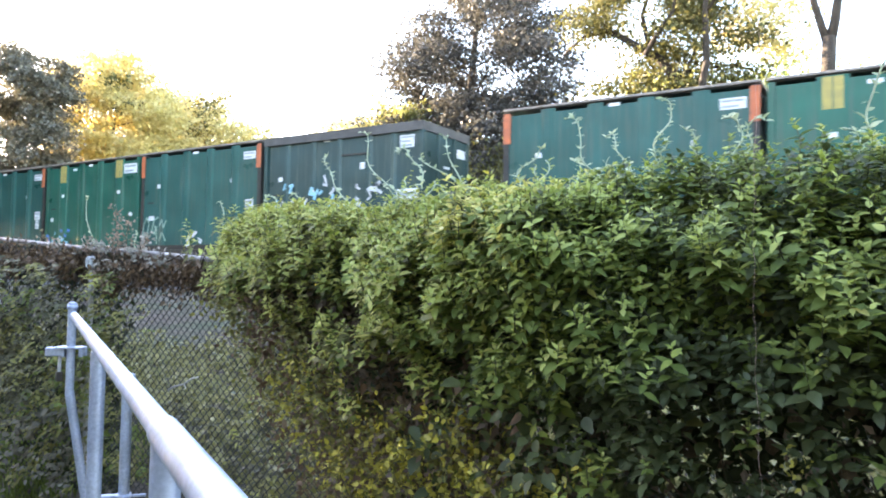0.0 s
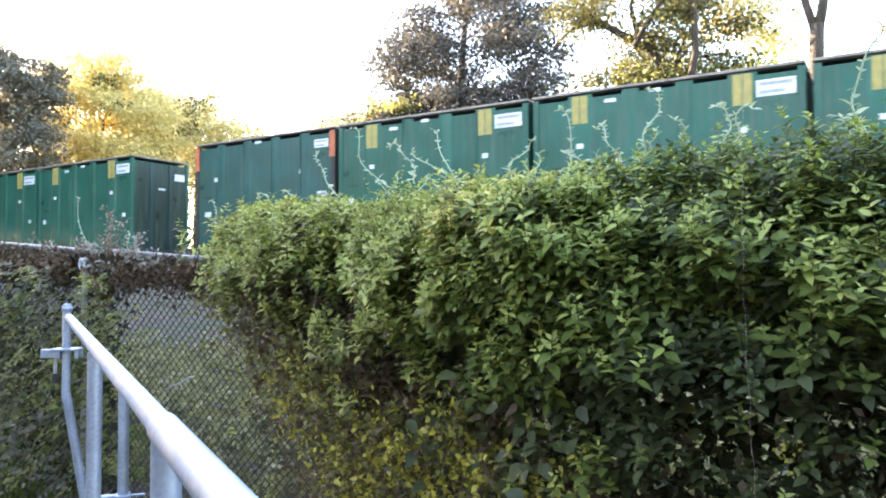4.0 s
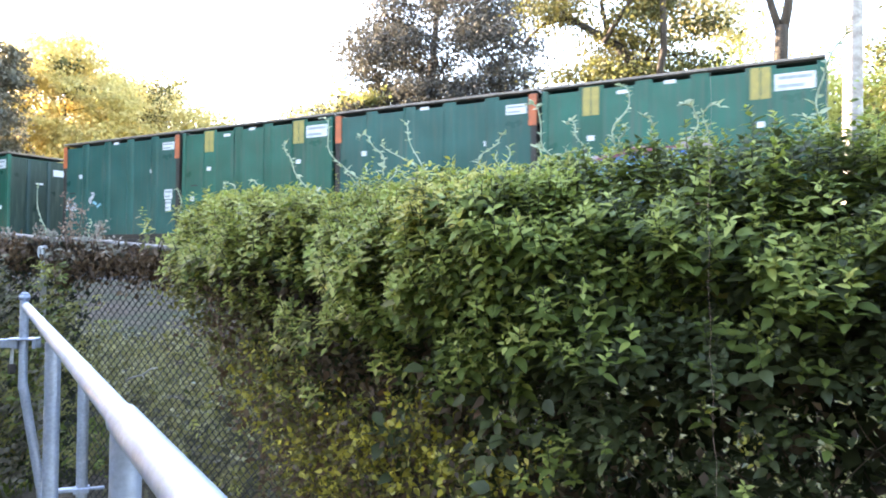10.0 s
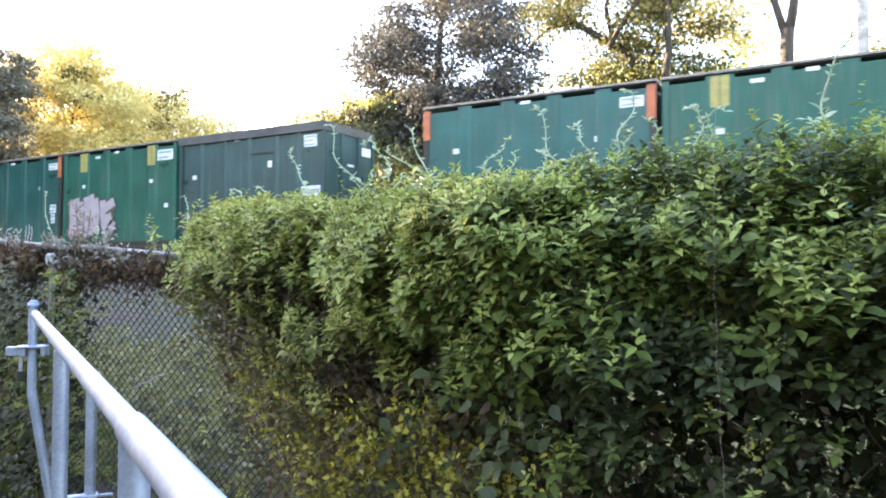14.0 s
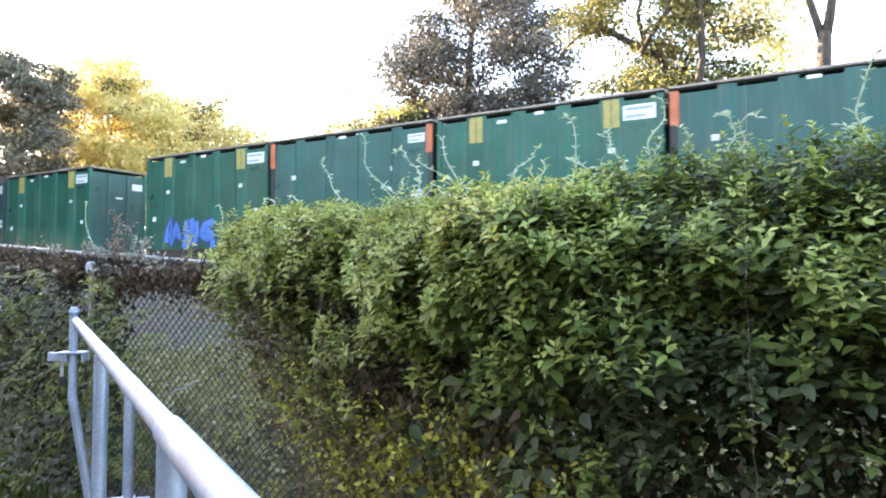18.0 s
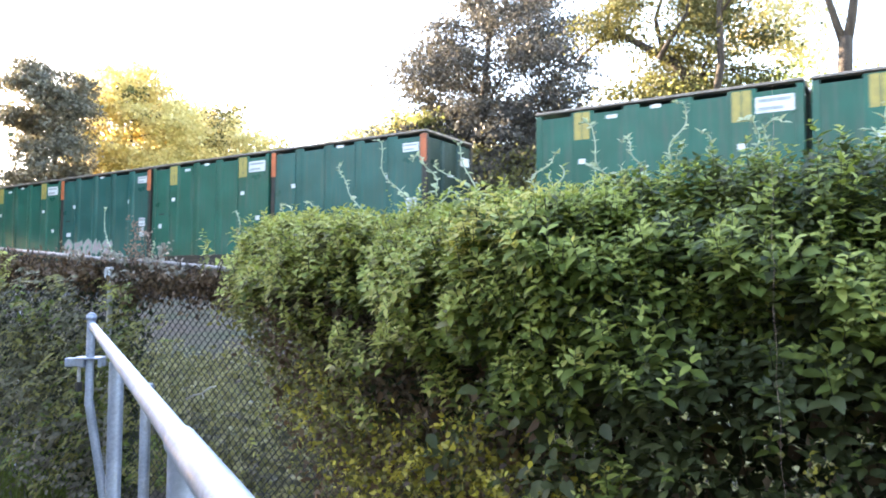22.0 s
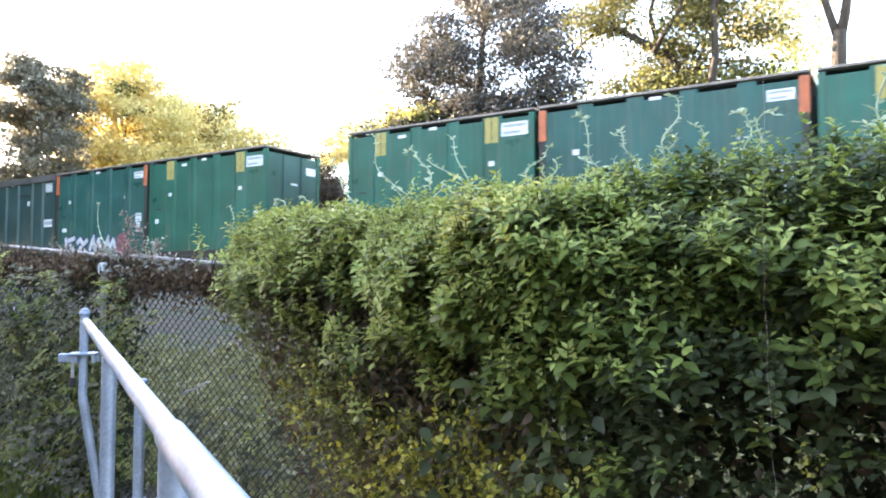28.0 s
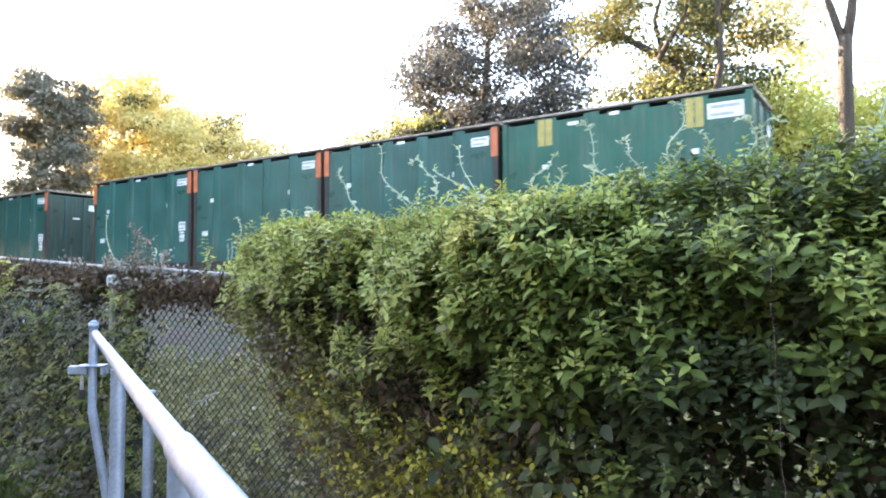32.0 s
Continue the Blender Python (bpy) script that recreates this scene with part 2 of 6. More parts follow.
# bright yellow that puts sunlight from behind the hedge into leaf colour
L_BACKLIT = foliage("backlit_vine_leaf", (0.52, 0.46, 0.06), (0.72, 0.65, 0.12), (0.88, 0.83, 0.34), (0.80, 0.72, 0.12), 0.40)
L_OCHRE = foliage("ochre_vine_leaf", (0.27, 0.235, 0.040), (0.38, 0.335, 0.062), (0.50, 0.45, 0.10), (0.48, 0.43, 0.06), 0.34)
L_PALE = foliage("pale_shoot_leaf", (0.34, 0.41, 0.26), (0.44, 0.51, 0.34), (0.56, 0.61, 0.44), (0.50, 0.56, 0.28), 0.30)
# ashy dry leaf, also the colour of light specks through the hedge
L_ASH = foliage("ashy_leaf_and_gap_light", (0.20, 0.185, 0.155), (0.29, 0.27, 0.225), (0.40, 0.375, 0.32), (0.30, 0.28, 0.20), 0.22)
L_DUSK = foliage("dusky_vine_leaf", (0.066, 0.066, 0.036), (0.098, 0.096, 0.052), (0.140, 0.132, 0.074), (0.14, 0.14, 0.05), 0.22)
L_RUSSET = foliage("russet_seed_head", (0.17, 0.11, 0.085), (0.25, 0.17, 0.13), (0.34, 0.25, 0.20), (0.28, 0.18, 0.12), 0.2)
L_DEAD = foliage("dead_vine_leaf", (0.085, 0.056, 0.038), (0.130, 0.084, 0.054), (0.20, 0.14, 0.085), (0.20, 0.12, 0.05), 0.2)
# greyed leaf colour that includes veiling glare from the sky
L_TREE_DARK = foliage("dark_tree_leaf", (0.066, 0.067, 0.070), (0.092, 0.092, 0.092), (0.128, 0.124, 0.114), (0.13, 0.125, 0.09), 0.25)
# paler copy of the dark leaf, distance haze put into its colour
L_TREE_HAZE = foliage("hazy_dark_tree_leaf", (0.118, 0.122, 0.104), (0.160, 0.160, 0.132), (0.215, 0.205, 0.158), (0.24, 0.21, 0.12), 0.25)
L_TREE_OLIVE = foliage("olive_tree_leaf", (0.072, 0.080, 0.040), (0.106, 0.112, 0.052), (0.152, 0.152, 0.070), (0.22, 0.21, 0.06), 0.25)
L_TREE_GREEN = foliage("green_tree_leaf", (0.115, 0.132, 0.062), (0.165, 0.186, 0.084), (0.235, 0.255, 0.118), (0.36, 0.37, 0.10), 0.36)
# sunlight on the far trees is put into this pale gold
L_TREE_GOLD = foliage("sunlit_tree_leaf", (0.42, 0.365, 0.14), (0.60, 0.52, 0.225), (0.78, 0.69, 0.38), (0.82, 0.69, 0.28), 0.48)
L_TREE_BROWN = foliage("brownish_tree_leaf", (0.070, 0.060, 0.058), (0.105, 0.088, 0.082), (0.150, 0.125, 0.110), (0.12, 0.10, 0.07), 0.15)
# lime tone with the bushes' sunlight in the colour
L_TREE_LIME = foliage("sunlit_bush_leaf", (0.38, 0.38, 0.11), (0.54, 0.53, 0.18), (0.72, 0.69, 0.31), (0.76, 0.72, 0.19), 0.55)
# dark, nearly opaque leaf for foliage added to block light
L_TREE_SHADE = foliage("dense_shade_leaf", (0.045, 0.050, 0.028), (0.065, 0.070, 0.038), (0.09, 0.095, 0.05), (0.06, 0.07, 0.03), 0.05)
L_GRASS = foliage("grass_blade", (0.070, 0.105, 0.022), (0.10, 0.14, 0.030), (0.13, 0.165, 0.042), (0.20, 0.25, 0.04), 0.35)


# ---- mesh helpers ----
def link_mesh(name, verts, faces, material, parent=None, smooth=False):
    me = bpy.data.meshes.new(name)
    me.from_pydata(verts, [], faces)
    me.materials.append(material)
    if smooth:
        me.polygons.foreach_set("use_smooth", [True] * len(me.polygons))
    ob = new(name, me)
    ob.parent = parent
    return ob


def part(name, bm, material, parent=None, label="", smooth=False):
    me = bpy.data.meshes.new(name)
    bmesh.ops.recalc_face_normals(bm, faces=bm.faces)
    bm.to_mesh(me)
    bm.free()
    me.materials.append(material)
    if smooth:
        me.polygons.foreach_set("use_smooth", [True] * len(me.polygons))
    ob = new(name, me)
    ob.parent = parent
    return tagged(ob, label)


def empty(name, label, category, group="", kind=""):
    return tagged(new(name), label, category, group, kind)


def box(bm, x, y, z, sx, sy, sz, bevel=0.0):
    """A box centred at x, y, z, with bevelled edges where asked."""
    g = bmesh.ops.create_cube(bm, size=1.0, matrix=Matrix.Translation((x, y, z)) @ Matrix.Diagonal((sx, sy, sz, 1)))
    if bevel:
        edges = list({e for v in g["verts"] for e in v.link_edges})
        bmesh.ops.bevel(bm, geom=edges, offset=bevel, segments=2, affect="EDGES", profile=0.6)
    return bm


def tube_data(points, radius, sides=8, taper=None):
    """Vertices and faces of a tube along points."""
    pts = [Vector(p) for p in points]
    if sides >= 12:
        # short rings at the ends keep the caps' edges crisp
        pts = [pts[0], pts[0] + (pts[1] - pts[0]).normalized() * 0.001] + pts[1:-1] + [pts[-1] + (pts[-2] - pts[-1]).normalized() * 0.001, pts[-1]]
    verts, faces = [], []
    side = None
    for i, p in enumerate(pts):
        d = (pts[min(i + 1, len(pts) - 1)] - pts[max(i - 1, 0)]).normalized()
        if side is None:
            side = d.orthogonal().normalized()
        side = (side - d * side.dot(d)).normalized()
        up = d.cross(side)
        r = radius if taper is None else radius + (taper - radius) * i / (len(pts) - 1)
        for k in range(sides):
            a = 2 * math.pi * k / sides
            verts.append(p + (side * math.cos(a) + up * math.sin(a)) * r)
    for i in range(len(pts) - 1):
        for k in range(sides):
            k2 = (k + 1) % sides
            faces.append((i * sides + k, i * sides + k2, (i + 1) * sides + k2, (i + 1) * sides + k))
    faces.append(tuple(range(sides))[::-1])
    faces.append(tuple((len(pts) - 1) * sides + k for k in range(sides)))
    return verts, faces


def tubes(name, runs, material, parent, label="", sides=8):
    """One mesh of several tubes: (points, radius, end radius)."""
    verts, faces = [], []
    for points, r0, r1 in runs:
        v, f = tube_data(points, r0, sides, r1)
        o = len(verts)
        verts += v
        faces += [tuple(i + o for i in q) for q in f]
    ob = link_mesh(name, verts, faces, material, parent, True)
    return tagged(ob, label)


LEAF = np.array([(0, 0, 0), (0.34, 0, -0.015), (0.68, 0, -0.05), (1, 0, -0.15), (0.12, 0.16, 0.035), (0.36, 0.27, 0.06), (0.68, 0.185, 0.0), (0.12, -0.16, 0.035), (0.36, -0.27, 0.06), (0.68, -0.185, 0.0)])
LEAF_FACES = [(0, 1, 5, 4), (1, 2, 6, 5), (2, 3, 6), (0, 7, 8, 1), (1, 8, 9, 2), (2, 9, 3)]
LITE = np.array([(0, 0, 0), (0.5, 0, -0.06), (1, 0, -0.15), (0.42, 0.27, 0.05), (0.42, -0.27, 0.05)])
LITE_FACES = [(0, 1, 3), (1, 2, 3), (0, 4, 1), (1, 4, 2)]
CARD = np.array([(0, 0, 0), (0.5, 0.32, 0.06), (1, 0, -0.10), (0.5, -0.32, 0.06)])
CARD_FACES = [(0, 1, 2), (0, 2, 3)]


def unit(a):
    return a / np.maximum(np.linalg.norm(a, axis=-1, keepdims=True), 1e-9)


def leaf_mesh(name, base, way, face, size, material, parent, card=False, width=1.0):
    """One mesh of many leaves. base, way (along the blade), face (its upper side), size: arrays."""
    shape, faces = (LITE, LITE_FACES) if card == "lite" else (CARD, CARD_FACES) if card else (LEAF, LEAF_FACES)
    way = unit(way)
    side = unit(np.cross(face, way))
    up = np.cross(way, side)
    s = size[:, None, None]
    v = base[:, None, :] + s * (shape[None, :, 0:1] * way[:, None, :] + width * shape[None, :, 1:2] * side[:, None, :] + shape[None, :, 2:3] * up[:, None, :])
    n, k = len(base), len(shape)
    me = bpy.data.meshes.new(name)
    me.vertices.add(n * k)
    me.vertices.foreach_set("co", v.reshape(-1).astype(np.float32))
    counts = np.array([len(f) for f in faces])
    flat = np.concatenate([np.array(f) for f in faces])
    loops = (np.arange(n)[:, None] * k + flat[None, :]).reshape(-1)
    me.loops.add(len(loops))
    me.loops.foreach_set("vertex_index", loops.astype(np.int32))
    total = np.tile(counts, n)
    me.polygons.add(len(total))
    me.polygons.foreach_set("loop_start", np.concatenate([[0], np.cumsum(total)[:-1]]).astype(np.int32))
    me.polygons.foreach_set("loop_total", total.astype(np.int32))
    me.update(calc_edges=True)
    me.validate()
    me.materials.append(material)
    ob = new(name, me)
    ob.parent = parent
    return ob


RNG = np.random.default_rng(7)


def scatter_dirs(n):
    return unit(RNG.normal(size=(n, 3)))


# ---- ground and track ----
def ground_height(x, y):
    t = np.clip((y - 4.0) / 8.5, 0, 1)
    h = 0.92 * t * t * (3 - 2 * t)
    u = np.clip((y - 23.0) / 20.0, 0, 1)
    h = h - 0.5 * u * u * (3 - 2 * u)
    return h + 0.03 * np.sin(1.7 * x + 0.6 * y) * np.sin(1.3 * y - 0.4 * x) * np.clip(6 - np.abs(y - 4), 0, 1)


def make_ground():
    xs = np.concatenate([[-900, -400, -200, -120], np.arange(-90, -12, 3.0), np.arange(-12, 5, 0.4), np.arange(5, 60, 4.0), [90, 160, 400, 900]])
    ys = np.concatenate([[-900, -300, -100, -40, -15, -6], np.arange(-3, 8, 0.4), np.arange(8, 30, 1.0), np.arange(30, 70, 5.0), [90, 160, 400, 900]])
    gx, gy = np.meshgrid(xs, ys)
    gz = ground_height(gx, gy)
    verts = np.stack([gx, gy, gz], -1).reshape(-1, 3).tolist()
    w = len(xs)
    faces = [(j * w + i, j * w + i + 1, (j + 1) * w + i + 1, (j + 1) * w + i) for j in range(len(ys) - 1) for i in range(w - 1)]
    g = link_mesh("ground", verts, faces, M_SOIL, None, True)
    tagged(g, "dark leafy soil rising to the railway embankment", "ground", kind="structure")


make_ground()

TRACK_Y, RAIL_Z = 17.55, 1.16


def make_track():
    bed = empty("track_bed", "grey stone ballast bed of the railway", "railway track", kind="structure")
    verts = [(x, y, z) for x in (-840, 840) for y, z in ((12.6, 0.86), (14.6, 1.02), (20.5, 1.02), (22.5, 0.86))]
    part_bed = link_mesh("ballast", verts, [(0, 4, 5, 1), (1, 5, 6, 2), (2, 6, 7, 3)], M_BALLAST, bed)
    part_bed["kind"] = "stuff"
    bm = bmesh.new()
    for i in range(-90, 60):
        box(bm, i * 0.6, TRACK_Y, 1.03, 0.23, 2.6, 0.08)
    part("sleepers", bm, M_TIE, bed)["kind"] = "stuff"
    for y in (TRACK_Y - 0.75, TRACK_Y + 0.75):
        bm = bmesh.new()
        box(bm, 0, y, 1.08, 1680, 0.14, 0.02)
        box(bm, 0, y, 1.105, 1680, 0.03, 0.06)
        box(bm, 0, y, RAIL_Z - 0.02, 1680, 0.07, 0.04)
        part("rail", bm, M_RUST, bed)


make_track()

# ---- fence ----
FENCE_Y = 2.62
RAIL_LINE = [(-12.0, 1.98), (-9.0, 1.82), (-5.57, 1.635), (-4.1, 1.535), (-3.65, 1.51), (-3.1, 1.48), (0.0, 1.44), (4.0, 1.42)]


def rail_z(x):
    return np.interp(x, [p[0] for p in RAIL_LINE], [p[1] for p in RAIL_LINE])


def make_fence():
    f = empty("chain_link_fence", "weathered galvanised chain-link fence overgrown with vines", "fence")
    tubes("top_rail", [([(x, FENCE_Y, z + 0.006 * math.sin(3 * x)) for x, z in RAIL_LINE], 0.014, 0.014)], M_RAIL, f, "weathered galvanised top rail", 10)
    for x in (-8.3, -6.9, -5.5, -4.1, -1.1, 1.9):
        z = float(rail_z(x))
        y = FENCE_Y - 0.05 if x == -4.1 else FENCE_Y + 0.12
        post = tubes("post", [([(x, y, -0.1), (x, y, z - 0.055)], 0.016, 0.016)], M_GALV_OLD, f, "", 12)
        bm = bmesh.new()
        bmesh.ops.create_uvsphere(bm, u_segments=12, v_segments=6, radius=0.020, matrix=pose(x, y, z - 0.055))
        part("post_cap", bm, M_GALV_OLD, post, "", True)
        ring = [(x + 0.020 * math.cos(a), y - 0.02, z - 0.075 + 0.030 * math.sin(a)) for a in [math.pi * i / 6 for i in range(13)]]
        tv, tf = tube_data(ring, 0.009, 6)
        tie = link_mesh("loop_tie", tv, tf, M_WHITE, post, True)
        tagged(tie, "bright looped tie at the post's top")
    verts, faces = [], []
    step, half, r = 0.025, 0.0125, 0.0036
    x, odd = -8.2, 0
    while x < -1.4:
        top = float(rail_z(x)) - 0.02
        k = int((top - 0.06) / step)
        rows = []
        for j in range(k + 1):
            wob = 0.012 * math.sin(1.9 * x + 2.3 * j * step)
            px = x + (half if (j + odd) % 2 else -half) * 0.97
            rows.append((px, FENCE_Y + wob + (0.004 if (j + odd) % 2 else -0.004), top - j * step))
        o = len(verts)
        for p in rows:
            for a in (0.3, 1.9, 3.4, 5.0):
                verts.append((p[0] + r * math.cos(a), p[1] + r * math.sin(a), p[2]))
        for j in range(k):
            for q in range(4):
                q2 = (q + 1) % 4
                faces.append((o + j * 4 + q, o + j * 4 + q2, o + (j + 1) * 4 + q2, o + (j + 1) * 4 + q))
        x, odd = x + 2 * half, 1 - odd
    mesh = link_mesh("wire_mesh", verts, faces, M_WIRE, f)
    mesh["kind"] = "stuff"


make_fence()

# ---- vine hedge over the fence ----
FACE_X = [-3.5, -3.1, -2.6, -2.0, -1.35, -0.6, 0.0, 1.0, 4.0]
FACE_Y = [2.60, 2.48, 2.14, 1.90, 1.62, 1.36, 1.38, 1.30, 1.30]


# peaks of young growth on the ridge: x, y, top height, shoots
RIDGE_TUFTS = [(-1.95, 2.26, 1.69, 12), (-1.62, 2.07, 1.68, 14), (-1.48, 1.99, 1.68, 12), (-1.31, 1.91, 1.75, 24), (-1.15, 1.85, 1.70, 14), (-0.98, 1.79, 1.70, 20), (-0.84, 1.74, 1.64, 10), (-0.72, 1.71, 1.66, 12),
               (-0.62, 1.67, 1.67, 12), (-0.50, 1.665, 1.69, 16), (-0.42, 1.665, 1.695, 16), (-0.33, 1.67, 1.67, 10), (-0.28, 1.67, 1.72, 18), (-0.17, 1.675, 1.69, 14), (-0.09, 1.68, 1.71, 16), (-0.01, 1.68, 1.77, 18), (0.08, 1.68, 1.72, 12)]


def face_y(x, z):
    """Depth of the hedge's face, drawn back towards its foot."""
    return np.interp(x, FACE_X, FACE_Y) + 0.62 * np.clip(1.05 - z / 1.34, 0, 1) ** 1.5


def lumps(p):
    """Uneven swelling of the hedge, coarse and fine."""
    q = np.asarray(p)
    swell = -0.11 * np.exp(-((q[:, 0] + 1.42) / 0.20) ** 2 - ((q[:, 2] - 1.36) / 0.12) ** 2)
    return swell + np.array([0.11 * noise.noise(Vector(q) * 3.1) + 0.085 * noise.noise(Vector(q) * 8.0 + Vector((5, 2, 9))) for q in p])


def hedge_surface(x, u):
    """A place on the hedge's skin and its outward direction; u runs from the foot (0) over the face to the ridge (1)."""
    depth = np.interp(x, [-3.4, -2.6, -1.5, 0.0], [0.12, 0.34, 0.48, 0.50])
    face = np.clip(u / 0.72, 0, 1)
    a = np.clip((u - 0.72) / 0.28, 0, 1) * math.pi / 2
    top = np.interp(x, [-3.4, -2.6, -1.7, -1.2, -0.85, -0.62, -0.35, 0.0, 0.3], [1.63, 1.63, 1.60, 1.585, 1.555, 1.61, 1.605, 1.61, 1.63])
    z = 1.34 * face + (top - 1.34) * np.sin(a)
    y = face_y(x, 1.34 * face) + depth * (1 - np.cos(a))
    n = np.stack([np.full_like(x, -0.12), -np.cos(a), 0.25 + np.sin(a)], -1)
    n = unit(n)
    p = np.stack([x, y, z], -1)
    p = p + n * (lumps(p) * np.where(u > 0.85, 0.7, 1.0))[:, None]
    return p, n


def edge_x(z):
    """Where the hedge ends on the fence at a height."""
    return np.interp(z, [0.3, 0.6, 0.85, 1.12, 1.35, 1.5, 1.7], [-1.35, -1.47, -1.65, -2.03, -2.36, -2.56, -2.75])


def thin_z(x):
    """Height below which the face grows thin."""
    return np.interp(x, [-2.6, -2.0, -1.6, -1.2, -0.6, -0.2], [1.40, 1.37, 1.33, 1.22, 1.20, 1.25])


def bare(p):
    """How far the brown inside shows between the boughs, 0 to 1."""
    q = np.asarray(p)
    k = np.array([noise.noise(Vector((4.2 * a[0] + 3.0, 0.7, 8.5 * a[2]))) for a in q])
    reach = np.clip((-0.55 - q[:, 0]) / 0.25, 0, 1) * np.clip((q[:, 0] + 2.3) / 0.2, 0, 1) * np.clip((1.44 - q[:, 2]) / 0.10, 0, 1)
    return np.clip((k + 0.05) / 0.16, 0, 1) * reach


def shoots(count, x0, x1, u0, u1, pairs, size, boughs, reach, rise=0.95, taper=0.60):
    """Leafy shoots with crossed pairs of leaves, gathered in boughs: base, way, face, size, rank (1 at the tip), vigour and the shoots' stems."""
    bx = RNG.uniform(x0, x1, boughs)
    bu = u0 + (u1 - u0) * RNG.uniform(0, 1, boughs) ** 0.85
    bold = RNG.uniform(0.0, 1.0, boughs) * np.where(bu > 0.82, 0.45, 1.0)
    bz = 1.34 * np.clip(bu / 0.72, 0, 1)
    weight = np.clip((bz - thin_z(bx) + 0.10) / 0.16, 0.07, 1.0) * RNG.uniform(0.35, 1.0, boughs)
    k = RNG.choice(boughs, count, p=weight / weight.sum())
    ex, ez = RNG.normal(0, 1, count), RNG.normal(0, 1, count)
    x = bx[k] + ex * reach * 1.25
    u = np.clip(bu[k] + ez * reach * 0.8 / 1.86, 0.02, 1.0)
    p, n = hedge_surface(x, u)
    keep = (x > edge_x(p[:, 2]) + RNG.normal(0, 0.10, count)) & (RNG.uniform(0, 1, count) > 0.85 * bare(p))
    p, n, k, ex, ez = p[keep], n[keep], k[keep], ex[keep], ez[keep]
    count = len(p)
    bulge = np.exp(-(ex ** 2 + ez ** 2) / 1.6)
    p = p + n * ((0.01 + 0.15 * bold[k]) * bulge - np.interp(bu[k], [0.72, 0.86], [0.055, 0.005]))[:, None]
    vigour = bulge * (0.35 + 0.65 * bold[k]) + RNG.normal(0, 0.20, count)
    d = unit(n * 0.55 + np.array([0, 0, rise]) + scatter_dirs(count) * 0.42)
    s1 = unit(np.cross(d, scatter_dirs(count)))
    s2 = np.cross(d, s1)
    big = size * RNG.uniform(0.70, 1.25, count)
    out, at = [], p.copy()
    for j in range(pairs):
        rank = (j + 1) / pairs
        sz = big * (1.0 - taper * rank ** 1.5) * RNG.uniform(0.85, 1.15, count)
        s = s1 if j % 2 == 0 else s2
        for sign in (1, -1):
            way = s * sign + d * (0.02 + 0.75 * rank ** 2) + RNG.normal(0, 0.17, (count, 3)) + np.array([0, 0, -0.12 * (1 - rank)])
            face = d * 1.4 + np.array([0, -0.10, 0.25]) + RNG.normal(0, 0.18, (count, 3))
            out.append((at + RNG.normal(0, 0.002, (count, 3)), way, face, sz, np.full(count, rank), vigour))
        at = at + d * (big * (0.46 - 0.22 * rank))[:, None]
    return [np.concatenate([o[i] for o in out]) for i in range(6)] + [(p, at)]


def blades(name, sel, arrays, m, h, width, shape=False):
    if sel.any():
        leaf_mesh(name, arrays[0][sel], arrays[1][sel], arrays[2][sel], arrays[3][sel], m, h, shape, width)["kind"] = "stuff"


